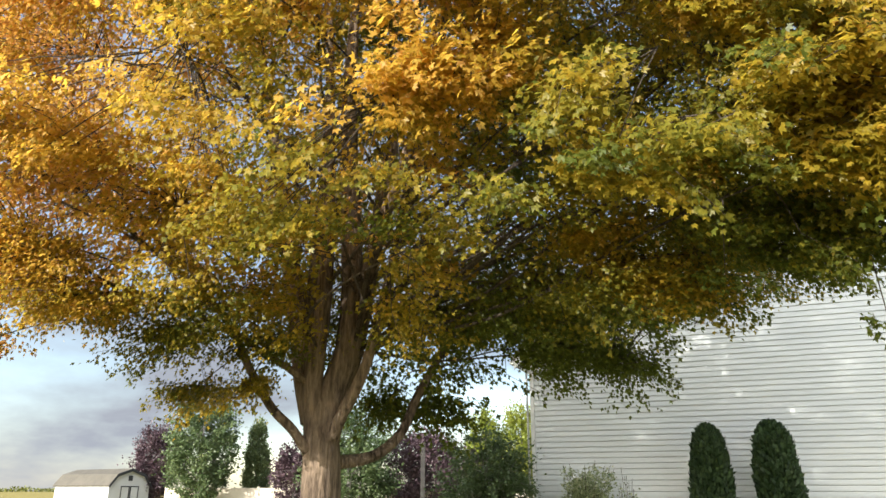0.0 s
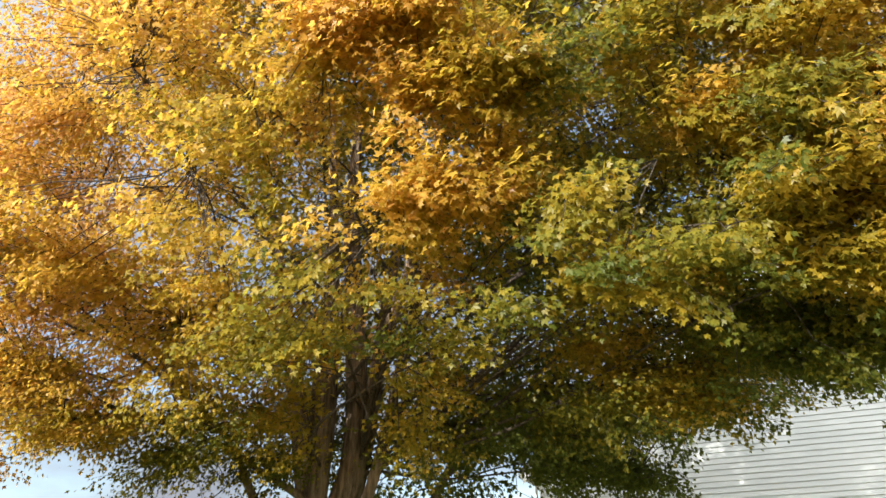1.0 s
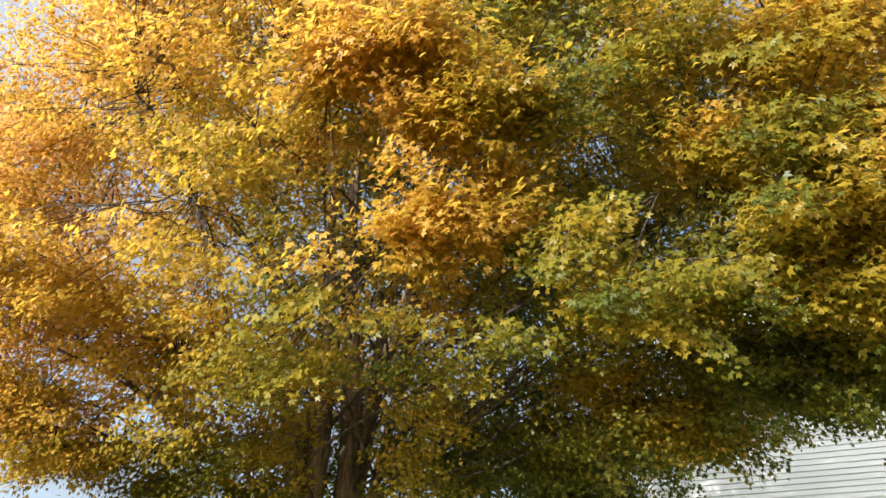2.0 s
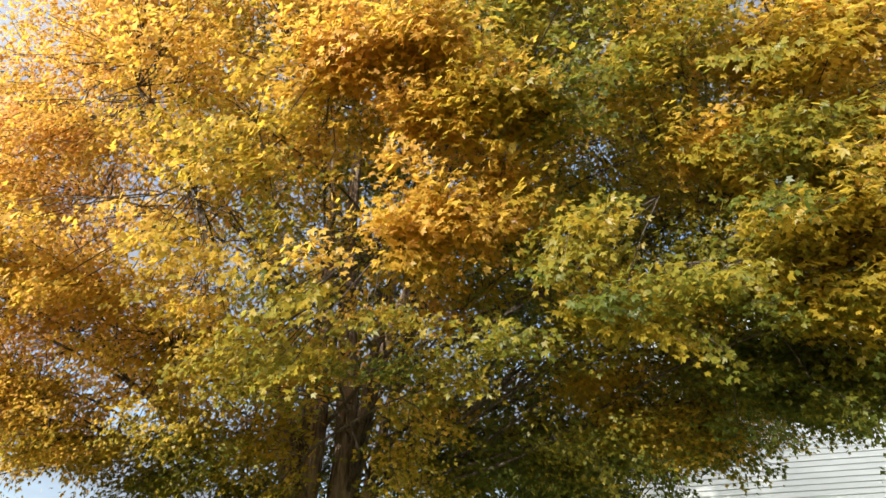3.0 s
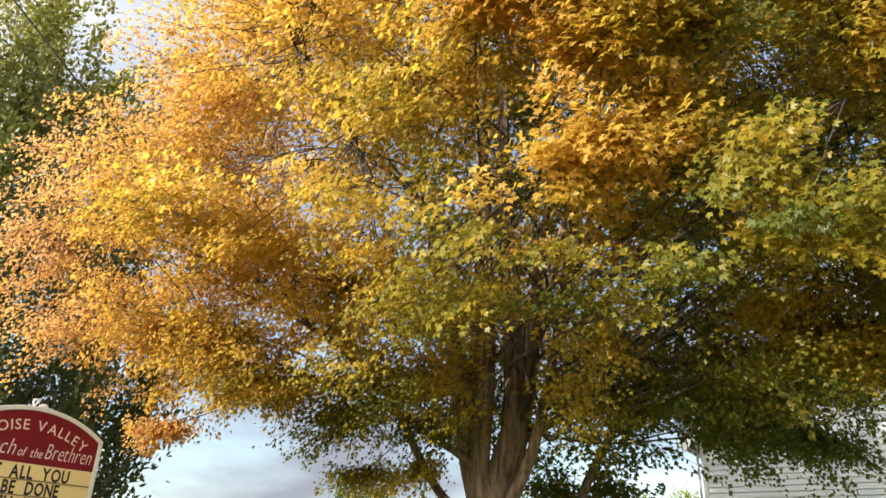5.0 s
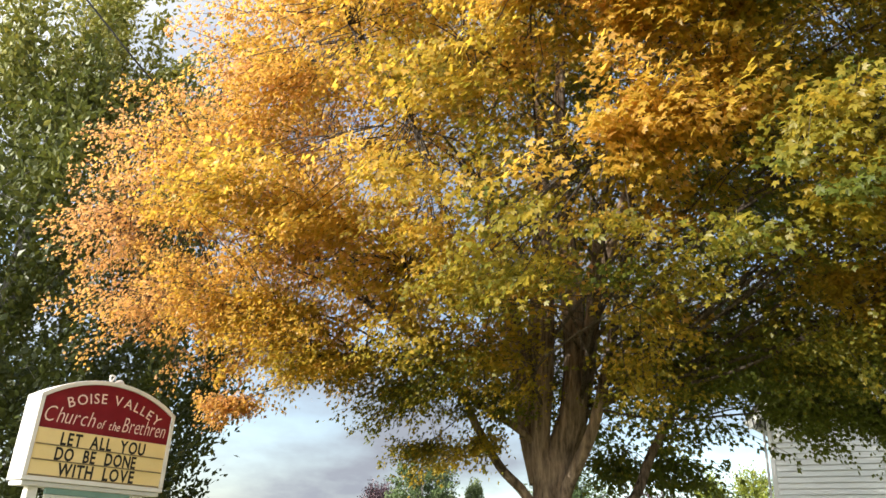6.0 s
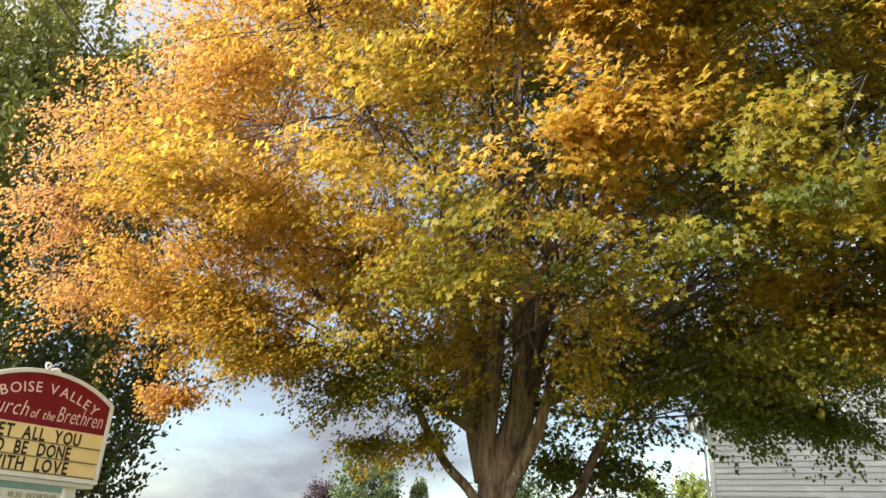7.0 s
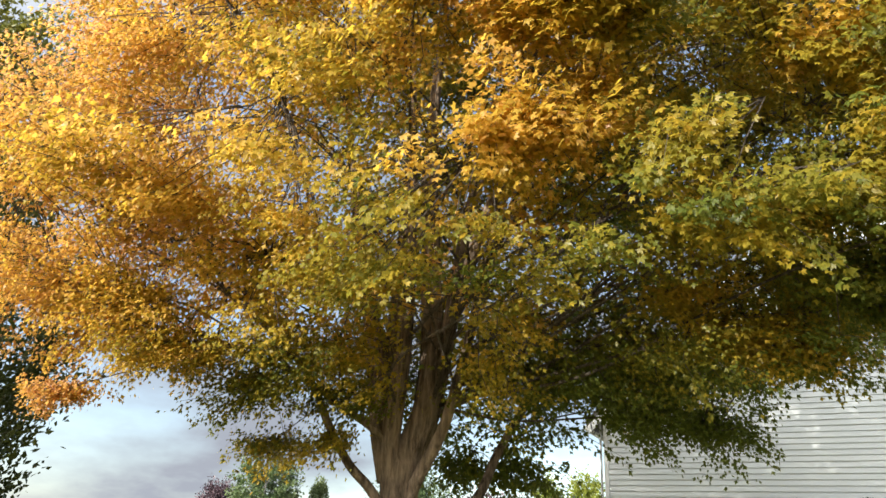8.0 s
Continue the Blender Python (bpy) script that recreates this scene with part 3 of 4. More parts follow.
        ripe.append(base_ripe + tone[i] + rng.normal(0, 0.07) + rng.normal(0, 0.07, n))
    tubes("twig_growth", [([q - base for q in p], r) for p, r in twigs], M_TWIG, tree, 3, kind="stuff")
    at, tips, nors, size, ripe = np.vstack(at) - np.array(base), np.vstack(tips), np.vstack(nors), np.concatenate(size), np.clip(np.concatenate(ripe), 0.02, 0.98)
    # the nearest stretch of the crown: single, rather larger leaves
    near = np.argsort(at[:, 1] + 0.25 * np.abs(at[:, 0] - 1.2))[:290]
    size[near] *= 1.08
    mask = np.ones(len(at), dtype=bool)
    mask[near] = False
    back = mask & ((at[:, 1] > 0.3) | (at[:, 2] > 9.2) | np.concatenate(inner))
    mask &= ~back
    back &= rng.uniform(0, 1, len(at)) < 0.38
    front = mask & (at[:, 1] < -4.75)
    mask &= ~front
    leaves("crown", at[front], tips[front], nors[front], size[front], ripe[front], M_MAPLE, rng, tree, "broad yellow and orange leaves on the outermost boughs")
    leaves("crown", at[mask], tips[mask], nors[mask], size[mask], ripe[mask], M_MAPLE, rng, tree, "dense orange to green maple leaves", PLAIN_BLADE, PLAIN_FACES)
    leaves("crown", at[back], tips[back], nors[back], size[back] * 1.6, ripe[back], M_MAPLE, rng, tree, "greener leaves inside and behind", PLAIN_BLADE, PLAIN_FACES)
    kinds = []
    for q in range(6):
        me = bpy.data.meshes.new("leaf")
        me.from_pydata([tuple(v * [1, 1, 0.6 + 0.3 * q]) for v in MAPLE_BLADE], [], [tuple(int(k) for k in f) for f in MAPLE_FACES])
        lay = me.attributes.new("ripe", "FLOAT", "POINT")
        lay.data.foreach_set("value", np.full(len(MAPLE_BLADE), 0.30 + 0.10 * q, dtype=np.float32))
        me.materials.append(M_MAPLE)
        kinds.append(me)
    r, t, u = leaf_frames(tips[near], nors[near], rng.normal(0, 0.35, len(near)))
    for k, i in enumerate(near):
        ob = new("leaf", kinds[int(np.clip((ripe[i] - 0.25) / 0.10, 0, 5))])
        ob.parent = tree
        m = Matrix((r[k] * size[i], t[k] * size[i], u[k] * size[i])).transposed().to_4x4()
        m.translation = at[i]
        ob.matrix_local = m


maple()


# ---- other trees ----
def leafy_tree(name, label, x, y, height, spread, low, mat, seed, count, leaf=0.07, upright=0.5, bark=M_GREYBARK, trunk_r=0.14, ripe0=0.45, shape=1.0, group="", lean=(0, 0), ragged=0.3, per=60, thin=0.42, rise=0.0):
    """A smaller tree: trunk, limbs that rise to the crown, twigs with clumps of oval leaves. upright: 0 spreading, 1
    columnar. rise: paler leaf colour per metre up, for a sunlit top.
    """
    rng = np.random.default_rng(seed)
    tree = thing(name, label, "tree", pose(x, y, 0), group)
    top = Vector((lean[0], lean[1], height * 0.93))
    tube("trunk", [(0, 0, -0.1), (0.02, 0, low * 0.6), (lean[0] * 0.4, lean[1] * 0.4, height * 0.5), tuple(top)], [trunk_r * 1.35, trunk_r, trunk_r * 0.55, 0.015], bark, tree, sides=10, knobs=0.06, seed=seed)
    half = (height - low) / 2
    mid = low + half
    tips_p = []
    lines = []
    clumps = max(30, count // per)
    while len(tips_p) < clumps:
        d = rng.uniform(-1, 1, 3)
        h = d[2]
        wide = (1 - abs(h) ** 2.2) ** 0.5 * (1 - shape * 0.28 * h)
        rr = math.hypot(d[0], d[1])
        wob = 1 + ragged * noise.noise(Vector((d[0] * 2.2 + seed, d[1] * 2.2, d[2] * 2.6))) + ragged * 0.6 * noise.noise(Vector((d[0] * 5 + seed, d[1] * 5, d[2] * 6)))
        if rr < wide * wob * 0.95 and rr > wide * rng.uniform(0, 0.85) - 0.05:
            tips_p.append(Vector((d[0] * spread + lean[0] * (h + 1) / 2, d[1] * spread + lean[1] * (h + 1) / 2, mid + h * half)))
    boughs = []
    for k in range(16):
        q = tips_p[k * (len(tips_p) // 16)]
        z0 = max(low * 0.7, q.z - (0.35 + upright) * spread * rng.uniform(0.6, 1.2))
        f = z0 / height
        a = Vector((lean[0] * f, lean[1] * f, z0))
        m1 = a.lerp(q, 0.5) + Vector((0, 0, -0.08 * spread))
        r0 = trunk_r * 0.34
        tube("limb", [a, m1, q], [r0, r0 * 0.6, 0.01], bark, tree, sides=6, steps=4)
        boughs += [a.lerp(m1, 0.6), m1, m1.lerp(q, 0.5), q]
    arr = np.array([list(b) for b in boughs])
    at, tips, nors, ripe = [], [], [], []
    for q in tips_p:
        j = int(np.argmin(np.linalg.norm(arr - np.array(q), axis=1)))
        lines.append(([boughs[j], boughs[j].lerp(q, 0.6), q], [0.012, 0.008, 0.003]))
        n = int(count / clumps * rng.uniform(0.6, 1.4))
        head = Vector((q.x, q.y, 0)).normalized() * (1 - upright) + Vector((0, 0, upright * 1.2))
        head = (head + Vector(rng.normal(0, 0.22, 3))).normalized()
        span = min(0.9, spread * (0.12 + 0.10 * upright)) * rng.uniform(0.7, 1.3)
        t = rng.normal(0, span, n)
        pos = np.array(q)[None] + np.outer(t, np.array(head)) + rng.normal(0, span * thin, (n, 3))
        at.append(pos)
        tips.append(np.array(head)[None] + rng.normal(0, 0.7, (n, 3)) - [0, 0, 0.35 * (1 - upright)])
        nors.append(rng.normal(0, 0.55, (n, 3)) + [0, 0, 0.6])
        # the rise term paints sunlight on the upper crown into the leaf colour
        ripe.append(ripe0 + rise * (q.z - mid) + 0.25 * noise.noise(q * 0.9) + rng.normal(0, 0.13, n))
    tubes("twig_growth", lines, bark, tree, 3, kind="stuff")
    at = np.vstack(at)
    leaves("crown", at, np.vstack(tips), np.vstack(nors), rng.uniform(0.75, 1.3, len(at)) * leaf, np.clip(np.concatenate(ripe), 0.02, 0.98), mat, rng, tree, blade=OVAL_BLADE, tris=OVAL_FACES)
    return tree


# the elm's rise puts a lit top and shaded lower crown into its leaf colour
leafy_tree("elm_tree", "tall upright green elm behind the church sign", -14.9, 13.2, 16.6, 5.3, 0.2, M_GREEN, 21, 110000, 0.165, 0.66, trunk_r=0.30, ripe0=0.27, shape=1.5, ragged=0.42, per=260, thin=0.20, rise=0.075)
leafy_tree("ash_tree", "rounded grey-green ash tree beside the fence", -12.75, 40.2, 6.7, 1.75, 1.0, M_ASH, 22, 17000, 0.17, 0.35, ripe0=0.5, shape=0.5)
leafy_tree("plum_tree", "dark purple-leaved plum tree behind the shed", -18.3, 48.6, 5.7, 1.5, 1.0, M_PLUM, 23, 15000, 0.16, 0.6, group="purple plums by the fence", ripe0=0.45, shape=0.2)
leafy_tree("plum_tree", "dark purple-leaved plum tree in front of the fence", -1.0, 38.2, 4.6, 2.0, 0.9, M_PLUM, 24, 15000, 0.16, 0.45, group="purple plums by the fence", ripe0=0.5, shape=0.5)
leafy_tree("plum_tree", "small purple-leaved plum tree behind the maple trunk", -7.6, 39.4, 4.1, 1.1, 0.9, M_PLUM, 25, 8000, 0.15, 0.5, group="purple plums by the fence", ripe0=0.5, shape=0.4)
leafy_tree("poplar_tree", "slim columnar green poplar by the fence", -10.35, 42.6, 5.5, 0.72, 0.5, M_ASH, 26, 12000, 0.15, 0.9, ripe0=0.72, shape=0.7, group="columnar poplars")
leafy_tree("ash_tree", "spreading green tree seen past the maple trunk", -4.4, 36.0, 5.6, 2.0, 0.8, M_ASH, 27, 18000, 0.16, 0.3, ripe0=0.45)
leafy_tree("poplar_tree", "yellow-green poplar top beyond the house corner", 2.6, 49.5, 6.8, 1.2, 0.8, M_LIME, 28, 12000, 0.18, 0.85, ripe0=0.5, group="columnar poplars")
leafy_tree("poplar_tree", "broad yellow-green poplar near the house corner", 5.2, 50.0, 7.2, 1.7, 0.8, M_LIME, 29, 15000, 0.18, 0.8, ripe0=0.55, group="columnar poplars")
leafy_tree("green_shrub", "green leafy shrub beside the house corner", 1.0, 17.8, 3.1, 1.05, 0.4, M_ASH, 30, 14000, 0.09, 0.3, ripe0=0.35, trunk_r=0.06)


# ---- church building ----
def house():
    """Gable end with lapped siding toward the maple; x runs along the gable, y goes back."""
    spot = pose(2.218, 18.87, 0, 0, 0, -21.5)
    home = thing("church_building", "white vinyl-sided church building with a steep gable", "building", spot)
    width, depth, eave, slope = 12.0, 16.0, 5.05, 1.0
    peak = eave + width / 2 * slope
    foot = 0.30
    part("foundation", box_bm(0.02, width - 0.02, 0.03, depth, -0.2, foot, 0.01), M_CONCRETE, home)
    wall = part("gable_wall", prism_bm([(0.0, foot), (width, foot), (width, eave), (width / 2, peak), (0.0, eave)], 0.03, 0.20), M_SIDING, home)
    part("back_wall", prism_bm([(0.0, foot), (width, foot), (width, eave), (width / 2, peak), (0.0, eave)], depth - 0.17, depth), M_SIDING, home)
    part("side_wall", box_bm(0.0, 0.17, 0.204, depth - 0.174, foot, eave - 0.02), M_SIDING, home)
    part("side_wall", box_bm(width - 0.17, width, 0.204, depth - 0.174, foot, eave - 0.02), M_SIDING, home)
    # lapped boards
    row = 0.127
    k = 0
    while foot + k * row < peak - 0.1:
        z0 = foot + k * row
        z1 = z0 + row
        def ends(z):
            inset = max(0.0, (z - eave) / slope)
            return 0.09 + inset * (1 if inset > 0 else 0), width - 0.09 - inset
        (a0, b0), (a1, b1) = ends(z0), ends(z1)
        if b1 - a1 < 0.1:
            break
        zc = z1 - 0.024
        ac, bc = ends(zc)
        rows_p = ((a0, b0, z0, 0.026), (a0, b0, z0, -0.010), (ac, bc, zc, -0.004), (ac, bc, zc + 0.004, 0.024), (a1, b1, z1 + 0.002, 0.026))
        v = [q for xa, xb, za, ya in rows_p for q in ((xa, ya, za), (xb, ya, za))]
        f = [(2 * i, 2 * i + 1, 2 * i + 3, 2 * i + 2) for i in range(4)]
        mesh_object("siding_board", v, f, M_SIDING, wall)
        k += 1
    part("corner_post", box_bm(-0.012, 0.085, -0.016, 0.10, foot - 0.02, eave + 0.02, 0.006), M_TRIM, home)
    part("corner_post", box_bm(width - 0.085, width + 0.012, -0.016, 0.10, foot - 0.02, eave + 0.02, 0.006), M_TRIM, home)
    # roof slopes with overhang, bargeboards and soffits
    over, hang = 0.32, 0.30
    for sgn in (0, 1):
        def mx(x):
            return width - x if sgn else x
        low = (-over, eave - over * slope)
        ridge = (width / 2, peak)
        roof = part("roof_slope", prism_bm([(mx(low[0]), low[1] + 0.10), (mx(ridge[0]), ridge[1] + 0.10), (mx(ridge[0]), ridge[1] + 0.26), (mx(low[0] - 0.06), low[1] + 0.20)], -hang - 0.05, depth + hang), M_SHINGLE, home)
        part("bargeboard", prism_bm([(mx(low[0]), low[1] - 0.12), (mx(ridge[0]), ridge[1] - 0.14), (mx(ridge[0]), ridge[1] + 0.096), (mx(low[0]), low[1] + 0.096)], -hang - 0.03, -hang, 0.003), M_TRIM, home)
        part("soffit", prism_bm([(mx(low[0]), low[1] + 0.02), (mx(ridge[0]), ridge[1] + 0.02), (mx(ridge[0]), ridge[1] + 0.09), (mx(low[0]), low[1] + 0.09)], -hang + 0.003, -0.01), M_TRIM, home)
        part("gutter", box_bm(*sorted((mx(low[0] - 0.12), mx(low[0] - 0.005))), -hang, depth + hang, low[1] + 0.03, low[1] + 0.13, 0.01), M_TRIM, home)
    mast = part("service_mast", box_bm(-0.10, -0.05, -0.07, -0.02, 1.2, 5.15, 0.008), M_STEEL, home, "grey steel service conduit")
    tube("drip_loop", [(-0.075, -0.045, 5.18), (-0.02, -0.16, 5.22), (-0.06, -0.30, 4.95), (-0.16, -0.36, 4.62), (-0.24, -0.32, 4.95)], [0.012] * 5, M_CABLE, home, "black drip loop of cable", sides=6)
    return home


house()

# overhead service cable, from a pole beyond the lens to the corner of the building
tagged(tube("overhead_cable", [(2.05, 18.62, 5.0), (-2.2, 14.2, 5.15), (-5.2, 9.75, 6.2), (-6.6, 7.7, 7.4), (-7.4, 6.45, 8.4), (-9.6, 3.3, 11.5)],
            [0.014] * 6, M_CABLE, sides=6, steps=10), "black overhead service cable to the church corner", "cable")
tube_pole = thing("utility_pole", "weathered wooden utility pole carrying the cable", "pole", pose(-9.7, 3.2, 0))
tube("pole_shaft", [(0, 0, -0.3), (0, 0, 6), (0, 0, 11.9)], [0.16, 0.14, 0.11], M_TWIG, tube_pole, sides=14)


# ---- conifers and shrubs by the wall ----
def arborvitae(x, y, height, width, seed, lean, label, squat=1.6):
    rng = np.random.default_rng(seed)
    bush = thing("arborvitae", label, "shrub", pose(x, y, 0), "clipped arborvitaes by the wall")
    tube("trunk", [(0, 0, -0.1), (0, 0, height * 0.5), (lean, 0, height * 0.9)], [0.06, 0.045, 0.01], M_TWIG, bush, sides=8)
    n = 9000
    h = rng.uniform(0.02, 1, n) ** 0.9
    a = rng.uniform(0, 2 * np.pi, n)
    prof = np.clip(1 - h ** 11.0, 0, 1) ** 0.6 * (0.90 - 0.16 * h)
    lump = np.array([1 + 0.16 * noise.noise(Vector((math.cos(q) * 1.7 + seed, math.sin(q) * 1.7, w * height * 1.3))) for q, w in zip(a, h)])
    r = width / 2 * prof * lump * rng.uniform(0.72, 1.04, n)
    at = np.stack([np.cos(a) * r + lean * h, np.sin(a) * r, h * height], 1)
    out = np.stack([np.cos(a), np.sin(a), np.zeros(n)], 1)
    leaves("crown", at, out * 0.45 + [0, 0, 1.0] + rng.normal(0, 0.25, (n, 3)), out + rng.normal(0, 0.8, (n, 3)), rng.uniform(0.07, 0.15, n), np.clip(0.4 + rng.normal(0, 0.2, n), 0, 1), M_CEDAR, rng, bush, blade=OVAL_BLADE * [1.1, 1, 1], tris=OVAL_FACES)
    core_v, core_f = tube_data(*smooth_path([(0, 0, 0.03), (0, 0, height * 0.5), (lean * 0.8, 0, height * 0.94)], [width * 0.34, width * 0.33, width * 0.24], 4), 12, 0.1, seed)
    mesh_object("inner_growth", core_v, core_f, M_CEDAR, bush, smooth=True)


arborvitae(5.80, 16.6, 3.02, 0.98, 41, -0.02, "dark green arborvitae with a rounded top")
arborvitae(7.15, 16.15, 3.06, 1.06, 42, -0.15, "dark green arborvitae with a narrow pointed top")
arborvitae(1.35, 19.2, 2.25, 1.0, 43, 0.0, "dark green arborvitae beside the building corner")


def wall_shrub(x, y, height, width, count, mat, label, seed, stems=16):
    rng = np.random.default_rng(seed)
    bush = thing("wall_shrub", label, "shrub", pose(x, y, 0))
    at, tips, lines = [], [], []
    for k in range(stems):
        a = rng.uniform(0, 2 * math.pi)
        lean = rng.uniform(0.05, 0.5) * width
        h = height * rng.uniform(0.7, 1.0) * (1 - 0.25 * lean / width)
        p = [Vector((0.05 * math.cos(a), 0.05 * math.sin(a), -0.03)), Vector((lean * 0.35 * math.cos(a), lean * 0.35 * math.sin(a), h * 0.5)), Vector((lean * math.cos(a), lean * math.sin(a), h))]
        path, rad = smooth_path(p, [0.014, 0.009, 0.003], 5)
        lines.append((path, rad))
        m = count // stems
        if m:
            t = rng.uniform(0.35, 1.0, m)
            pos = np.array([list(path[min(int(q * 10), 10)]) for q in t]) + rng.normal(0, 0.07, (m, 3))
            at.append(pos)
            tips.append(np.array([math.cos(a), math.sin(a), 0.5])[None] + rng.normal(0, 0.6, (m, 3)))
    tubes("stem_growth", lines, M_TWIG, bush, 4, kind="stuff")
    if at:
        at = np.vstack(at)
        leaves("crown", at, np.vstack(tips), rng.normal(0, 0.6, (len(at), 3)) + [-0.2, -0.4, 0.5], rng.uniform(0.05, 0.09, len(at)), np.clip(rng.normal(0.5, 0.22, len(at)), 0, 1), mat, rng, bush, blade=OVAL_BLADE, tris=OVAL_FACES)


wall_shrub(3.25, 17.6, 2.6, 1.35, 7000, M_PALE, "pale variegated shrub against the white siding", 51, 34)
wall_shrub(4.15, 17.45, 2.35, 0.7, 260, M_PALE, "thin nearly bare shrub against the white siding", 52, 14)


# ---- fence, shed and post at the back of the lawn ----
def fence():
    span = 2.44
    start = Vector((-14.6, 40.8, 0))
    step = Vector((span, -0.045, 0))
    f = thing("fence", "long cream vinyl privacy fence across the lawn", "fence", pose(0, 0, 0))
    for k in range(11):
        a = start + step * k
        part("post", box_bm(a.x - 0.064, a.x + 0.064, a.y - 0.064, a.y + 0.064, -0.1, 1.88, 0.01), M_FENCE, f)
        if k < 10:
            p = part("panel", box_bm(a.x + 0.064, a.x + span - 0.064, a.y - 0.045, a.y - 0.005, 0.08, 1.74, 0.004), M_FENCE, f)
            part("rail", box_bm(a.x + 0.064, a.x + span - 0.064, a.y - 0.066, a.y + 0.018, 1.744, 1.82, 0.008), M_FENCE, p)
            part("rail", box_bm(a.x + 0.064, a.x + span - 0.064, a.y - 0.066, a.y + 0.018, 0.01, 0.076, 0.008), M_FENCE, p)


fence()


def shed():
    s = thing("garden_shed", "white and grey shed with a tan gambrel roof", "shed", pose(-18.8, 46.3, 0, 0, 0, 58))
    # gable end faces the lens side; x across the end, y back along the roof
    w, length, wallh = 2.75, 5.4, 1.95
    end = [(-w / 2, 0.0), (w / 2, 0.0), (w / 2, wallh), (w * 0.34, 2.55), (0, 2.86), (-w * 0.34, 2.55), (-w / 2, wallh)]
    part("end_wall", prism_bm(end, 0.0, 0.08), M_GREYWALL, s)
    part("end_wall", prism_bm(end, length - 0.08, length), M_GREYWALL, s)
    part("side_wall", box_bm(-w / 2, -w / 2 + 0.06, 0.084, length - 0.084, 0, wallh), M_TRIM, s)
    part("side_wall", box_bm(w / 2 - 0.06, w / 2, 0.084, length - 0.084, 0, wallh), M_TRIM, s)
    edge = [(-w / 2 - 0.08, wallh - 0.03), (-w * 0.34, 2.57), (0, 2.89), (w * 0.34, 2.57), (w / 2 + 0.08, wallh - 0.03)]
    part("roof", prism_bm(edge + [(x * 1.02, z + 0.07) for x, z in edge[::-1]], -0.12, length + 0.12), M_SHEDROOF, s)
    part("bargeboard", prism_bm([(x, z - 0.10) for x, z in edge] + [(x, z + 0.08) for x, z in edge[::-1]], -0.15, -0.124), M_DARK, s, "dark trim along the gambrel")
    for a, b in ((-0.62, -0.02), (0.02, 0.62)):
        d = part("door", box_bm(a, b, -0.035, -0.003, 0.08, 1.95, 0.004), M_GREYWALL, s)
        for x0, x1, z0, z1 in ((a, a + 0.06, 0.08, 1.95), (b - 0.06, b, 0.08, 1.95), (a + 0.064, b - 0.064, 1.89, 1.95), (a + 0.064, b - 0.064, 0.08, 0.14), (a + 0.064, b - 0.064, 0.98, 1.04)):
            part("door_trim", box_bm(x0, x1, -0.05, -0.037, z0, z1), M_DARK, d)
    part("vent", box_bm(-0.14, 0.14, -0.03, -0.003, 2.25, 2.55, 0.005), M_DARK, s)


shed()

lamp_post = thing("yard_post", "weathered pale wooden yard post", "post", pose(-0.63, 24.0, 0))
part("shaft", box_bm(-0.07, 0.07, -0.07, 0.07, -0.2, 3.08, 0.015), M_POST, lamp_post)
part("cap", box_bm(-0.085, 0.085, -0.085, 0.085, 3.084, 3.14, 0.015), M_POST, lamp_post)


# far hedgerow on the horizon
def far_hedge():
    rng = np.random.default_rng(77)
    n = 9000
    x = rng.uniform(-900, 500, n)
    top = np.array([3.0 + 5.0 * max(0.0, noise.noise(Vector((q * 0.045, 3.3, 0)))) + 2.5 * noise.noise(Vector((q * 0.2, 8, 0))) for q in x])
    at = np.stack([x, 900 + rng.normal(0, 6, n), rng.uniform(0, 1, n) * np.clip(top, 0.6, 9)], 1)
    ob = leaves("far_trees", at, rng.normal(0, 1, (n, 3)), rng.normal(0, 1, (n, 3)), rng.uniform(1.5, 3.0, n), rng.uniform(0.2, 0.6, n), M_GREEN, rng, blade=OVAL_BLADE * [1.6, 1, 1], tris=OVAL_FACES)
    tagged(ob, "hazy line of distant trees beyond the field", "trees", kind="stuff")


far_hedge()


# ---- church sign ----
def glyph(ch, bold, shear):
    """One character of the built-in face as a thin solid, one unit of type size, with its left and right edges."""
    cu = bpy.data.curves.new("lettering", "FONT")
    cu.body = ch
    cu.size = 1.0
    cu.shear = shear
    cu.offset = bold
    cu.extrude = 0.02
    cu.resolution_u = 3
    tmp = new("lettering", cu)
    bpy.context.view_layer.update()
    me = bpy.data.meshes.new_from_object(tmp.evaluated_get(bpy.context.evaluated_depsgraph_get()))
    bpy.data.objects.remove(tmp)
    bpy.data.curves.remove(cu)
    xs = [v.co.x for v in me.vertices]
    return me, min(xs), max(xs)


def letters(text, size, x0, x1, mat, parent, place, bold=0.0, shear=0.0, gap=0.10, space=0.38):
    """A line of lettering from x0 to x1, a mesh for each character; place(x) is the pose of its foot at x."""
    run, pen = [], 0.0
    for ch in text:
        if ch == " ":
            pen += space
            continue
        me, lo, hi = glyph(ch, bold, shear)
        run.append((me, pen - lo, pen, hi - lo))
        pen += hi - lo + gap
    total = pen - gap
    squeeze = (x1 - x0) / (total * size)
    for me, shift, left, wide in run:
        mid = (left + wide / 2) * size * squeeze
        me.materials.clear()
        me.materials.append(mat)
        ob = new("letter", me)
        ob.parent = parent
        ob.matrix_local = place(x0 + mid) @ Matrix.Diagonal((size * squeeze, size, size * 0.2, 1)) @ Matrix.Translation((shift - left - wide / 2, 0, 0))


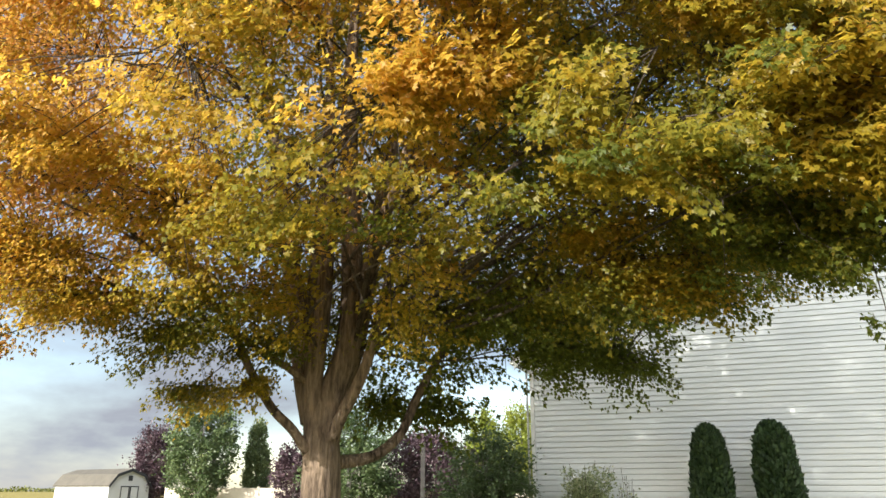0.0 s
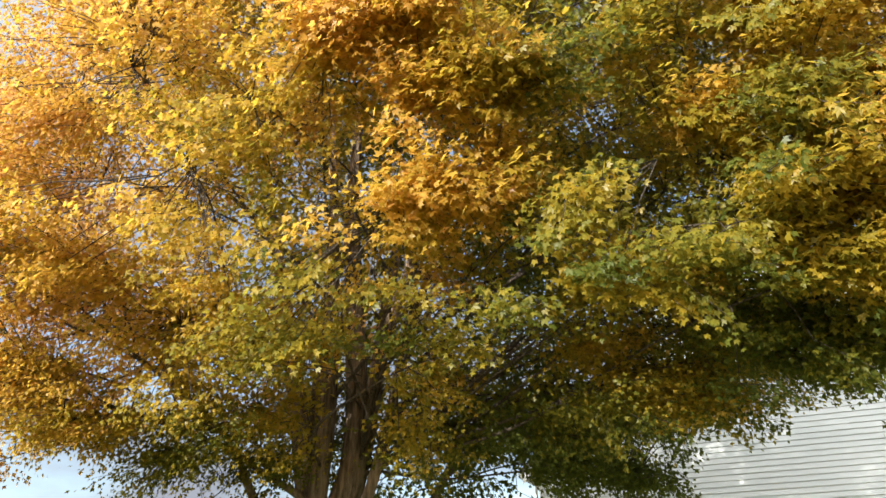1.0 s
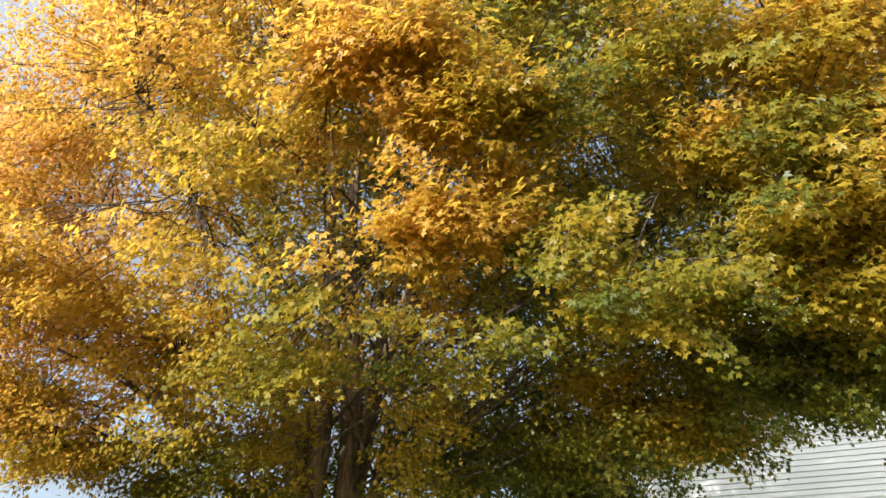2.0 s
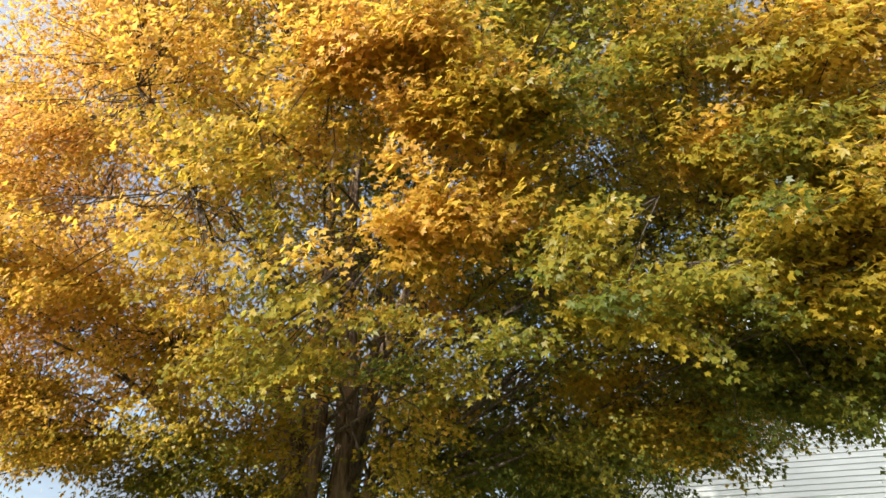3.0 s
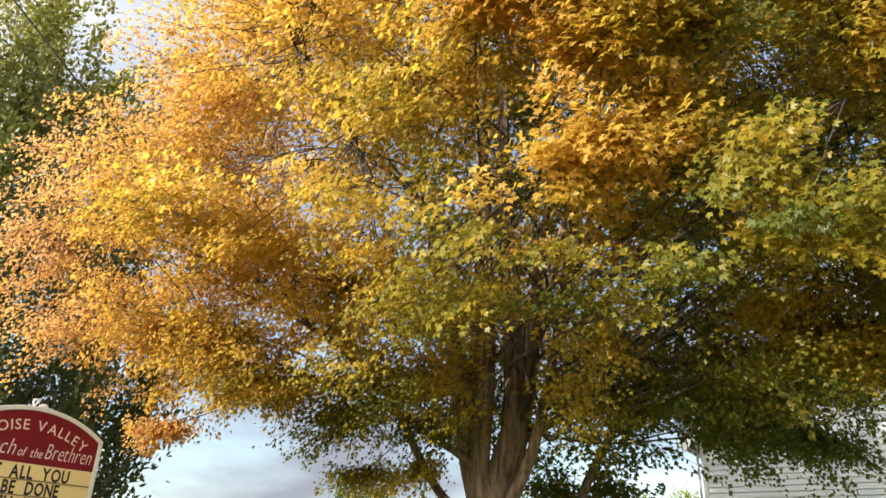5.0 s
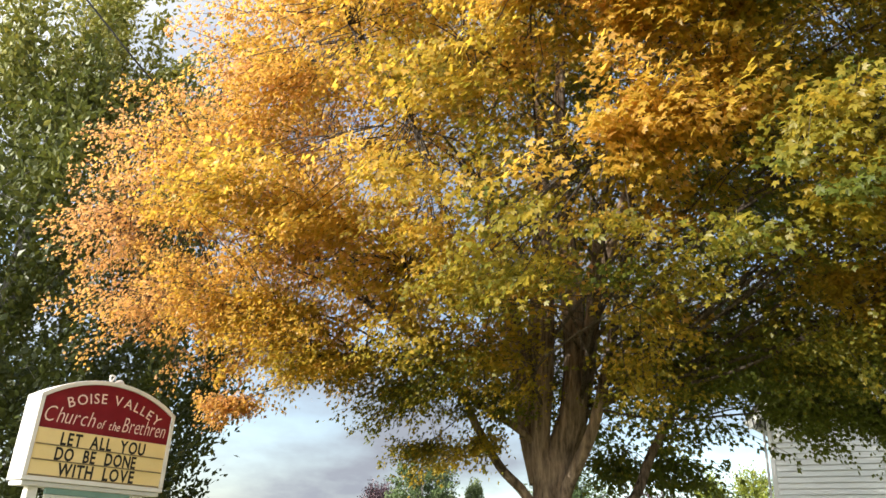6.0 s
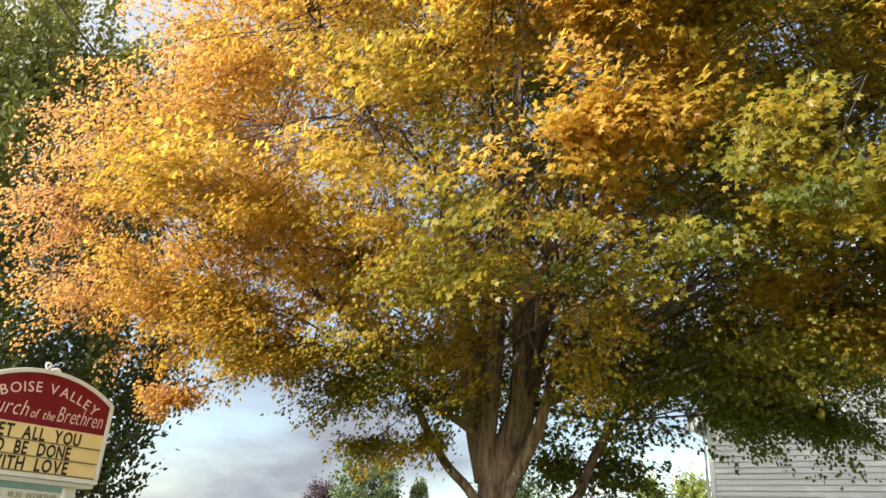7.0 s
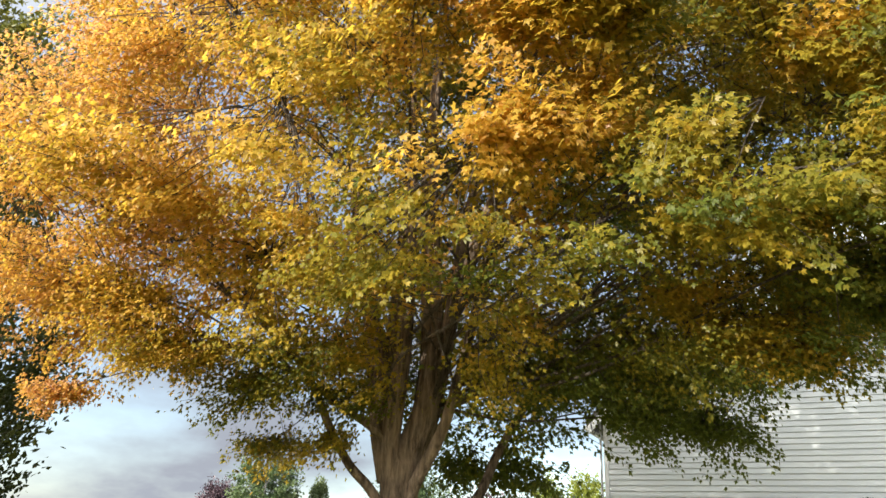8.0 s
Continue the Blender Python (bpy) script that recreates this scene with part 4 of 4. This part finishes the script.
def sign():
    s = thing("church_sign", "white arched church sign with maroon header and cream letter board", "sign", pose(-6.874, 7.937, 0, 0, 0, 66.0))
    w, z0, z1, rise, thick = 1.77, 2.215, 3.200, 0.285, 0.37
    rad = (w * w / 4 + rise * rise) / (2 * rise)

    def arch(half, drop, steps=18):
        """Points along the arch, lowered by drop, from right to left."""
        r = rad - drop
        out = []
        for k in range(steps + 1):
            x = half - 2 * half * k / steps
            out.append((x, z1 + rise - rad + math.sqrt(max(r * r - x * x, 0))))
        return out

    part("cabinet", prism_bm([(-w / 2, z0), (w / 2, z0)] + arch(w / 2, 0.0), 0.0, thick, 0.008), M_SIGNWHITE, s)
    edge = 0.055
    # raised frame round the face
    part("frame_side", box_bm(-w / 2 + 0.004, -w / 2 + edge, -0.022, -0.002, z0 + edge, z1 - 0.03, 0.004), M_SIGNWHITE, s)
    part("frame_side", box_bm(w / 2 - edge, w / 2 - 0.004, -0.022, -0.002, z0 + edge, z1 - 0.03, 0.004), M_SIGNWHITE, s)
    part("frame_foot", box_bm(-w / 2 + 0.004, w / 2 - 0.004, -0.022, -0.002, z0 + 0.002, z0 + edge - 0.003, 0.004), M_SIGNWHITE, s)
    outer, inner = arch(w / 2 - 0.004, 0.004), arch(w / 2 - 0.004, edge)
    part("frame_arch", prism_bm(outer + inner[::-1], -0.022, -0.002, 0.003), M_SIGNWHITE, s)
    zr = z0 + 0.60      # foot of the maroon header
    iw = w / 2 - edge - 0.004
    part("header_panel", prism_bm([(-iw, zr), (iw, zr)] + arch(iw, edge + 0.004), -0.010, -0.002), M_SIGNRED, s, "maroon header panel")
    board = part("letter_board", box_bm(-iw, iw, -0.009, -0.002, z0 + edge, zr - 0.003), M_CREAM, s, "cream letter board")
    rows = [zr - 0.185, zr - 0.36, zr - 0.535]
    for z in rows:
        part("letter_track", box_bm(-iw + 0.01, iw - 0.01, -0.020, -0.0095, z - 0.007, z + 0.007), M_BROWNTEXT, board)

    def face(z):
        return lambda x: pose(x, -0.012, z, 90, 0, 0)

    letters("LET ALL YOU", 0.205, -0.54, 0.54, M_LETTER, board, face(rows[0] + 0.014), 0.026, space=0.62)
    letters("DO BE DONE", 0.205, -0.57, 0.45, M_LETTER, board, face(rows[1] + 0.014), 0.026, space=0.75)
    letters("WITH LOVE", 0.205, -0.50, 0.46, M_LETTER, board, face(rows[2] + 0.014), 0.026, space=0.75)
    # arched upper line
    zc = z1 + rise - rad
    rr = rad - 0.285

    def arched(x):
        a = x / rr
        return pose(rr * math.sin(a), -0.012, zc + rr * math.cos(a), 90, 0, 0) @ pose(0, 0, 0, 0, 0, -math.degrees(a))

    letters("BOISE VALLEY", 0.175, -0.55, 0.67, M_PINK, s, arched, 0.004, gap=0.16)
    letters("Church", 0.27, -0.79, -0.18, M_PINK, s, face(zr + 0.075), -0.010, 0.25, 0.07)
    letters("of the", 0.155, -0.145, 0.15, M_PINK, s, face(zr + 0.075), 0.0, 0.25, 0.07)
    letters("Brethren", 0.27, 0.18, 0.775, M_PINK, s, face(zr + 0.075), -0.010, 0.25, 0.07)
    # below: ledge, posts and the service-times panel
    part("ledge", box_bm(-w / 2 + 0.03, w / 2 - 0.03, 0.01, thick - 0.01, z0 - 0.055, z0 - 0.003, 0.006), M_GREYWALL, s)
    for x in (-w / 2 + 0.20, w / 2 - 0.26):
        part("post", box_bm(x - 0.06, x + 0.06, 0.08, 0.20, -0.3, z0 - 0.058, 0.008), M_SIGNWHITE, s)
    lower = part("lower_panel", box_bm(-0.56, 0.48, 0.03, 0.075, 1.25, z0 - 0.13, 0.006), M_PANEL, s, "pale service-times panel")
    part("teal_band", box_bm(-0.56, 0.48, 0.026, 0.078, z0 - 0.127, z0 - 0.06, 0.003), M_TEAL, s, "teal band")
    letters("9:30 S.S.  10:30 WORSHIP", 0.085, -0.50, 0.42, M_BROWNTEXT, lower, lambda x: pose(x, 0.026, z0 - 0.225, 90, 0, 0), 0.004)
    # lifting eye and a small knob on the crest
    crest = z1 + rise
    tube("lifting_eye", [(0.02, 0.15, crest - 0.01), (-0.03, 0.15, crest + 0.05), (-0.03, 0.15, crest + 0.10), (0.02, 0.15, crest + 0.10), (0.0, 0.15, crest + 0.04)], [0.012] * 5, M_SIGNWHITE, s, sides=6)
    tube("crest_bracket", [(0.03, 0.15, crest - 0.01), (0.07, 0.15, crest + 0.035), (0.12, 0.15, crest + 0.045), (0.16, 0.15, crest - 0.005)], [0.02, 0.022, 0.026, 0.02], M_SIGNWHITE, s, sides=8)


sign()
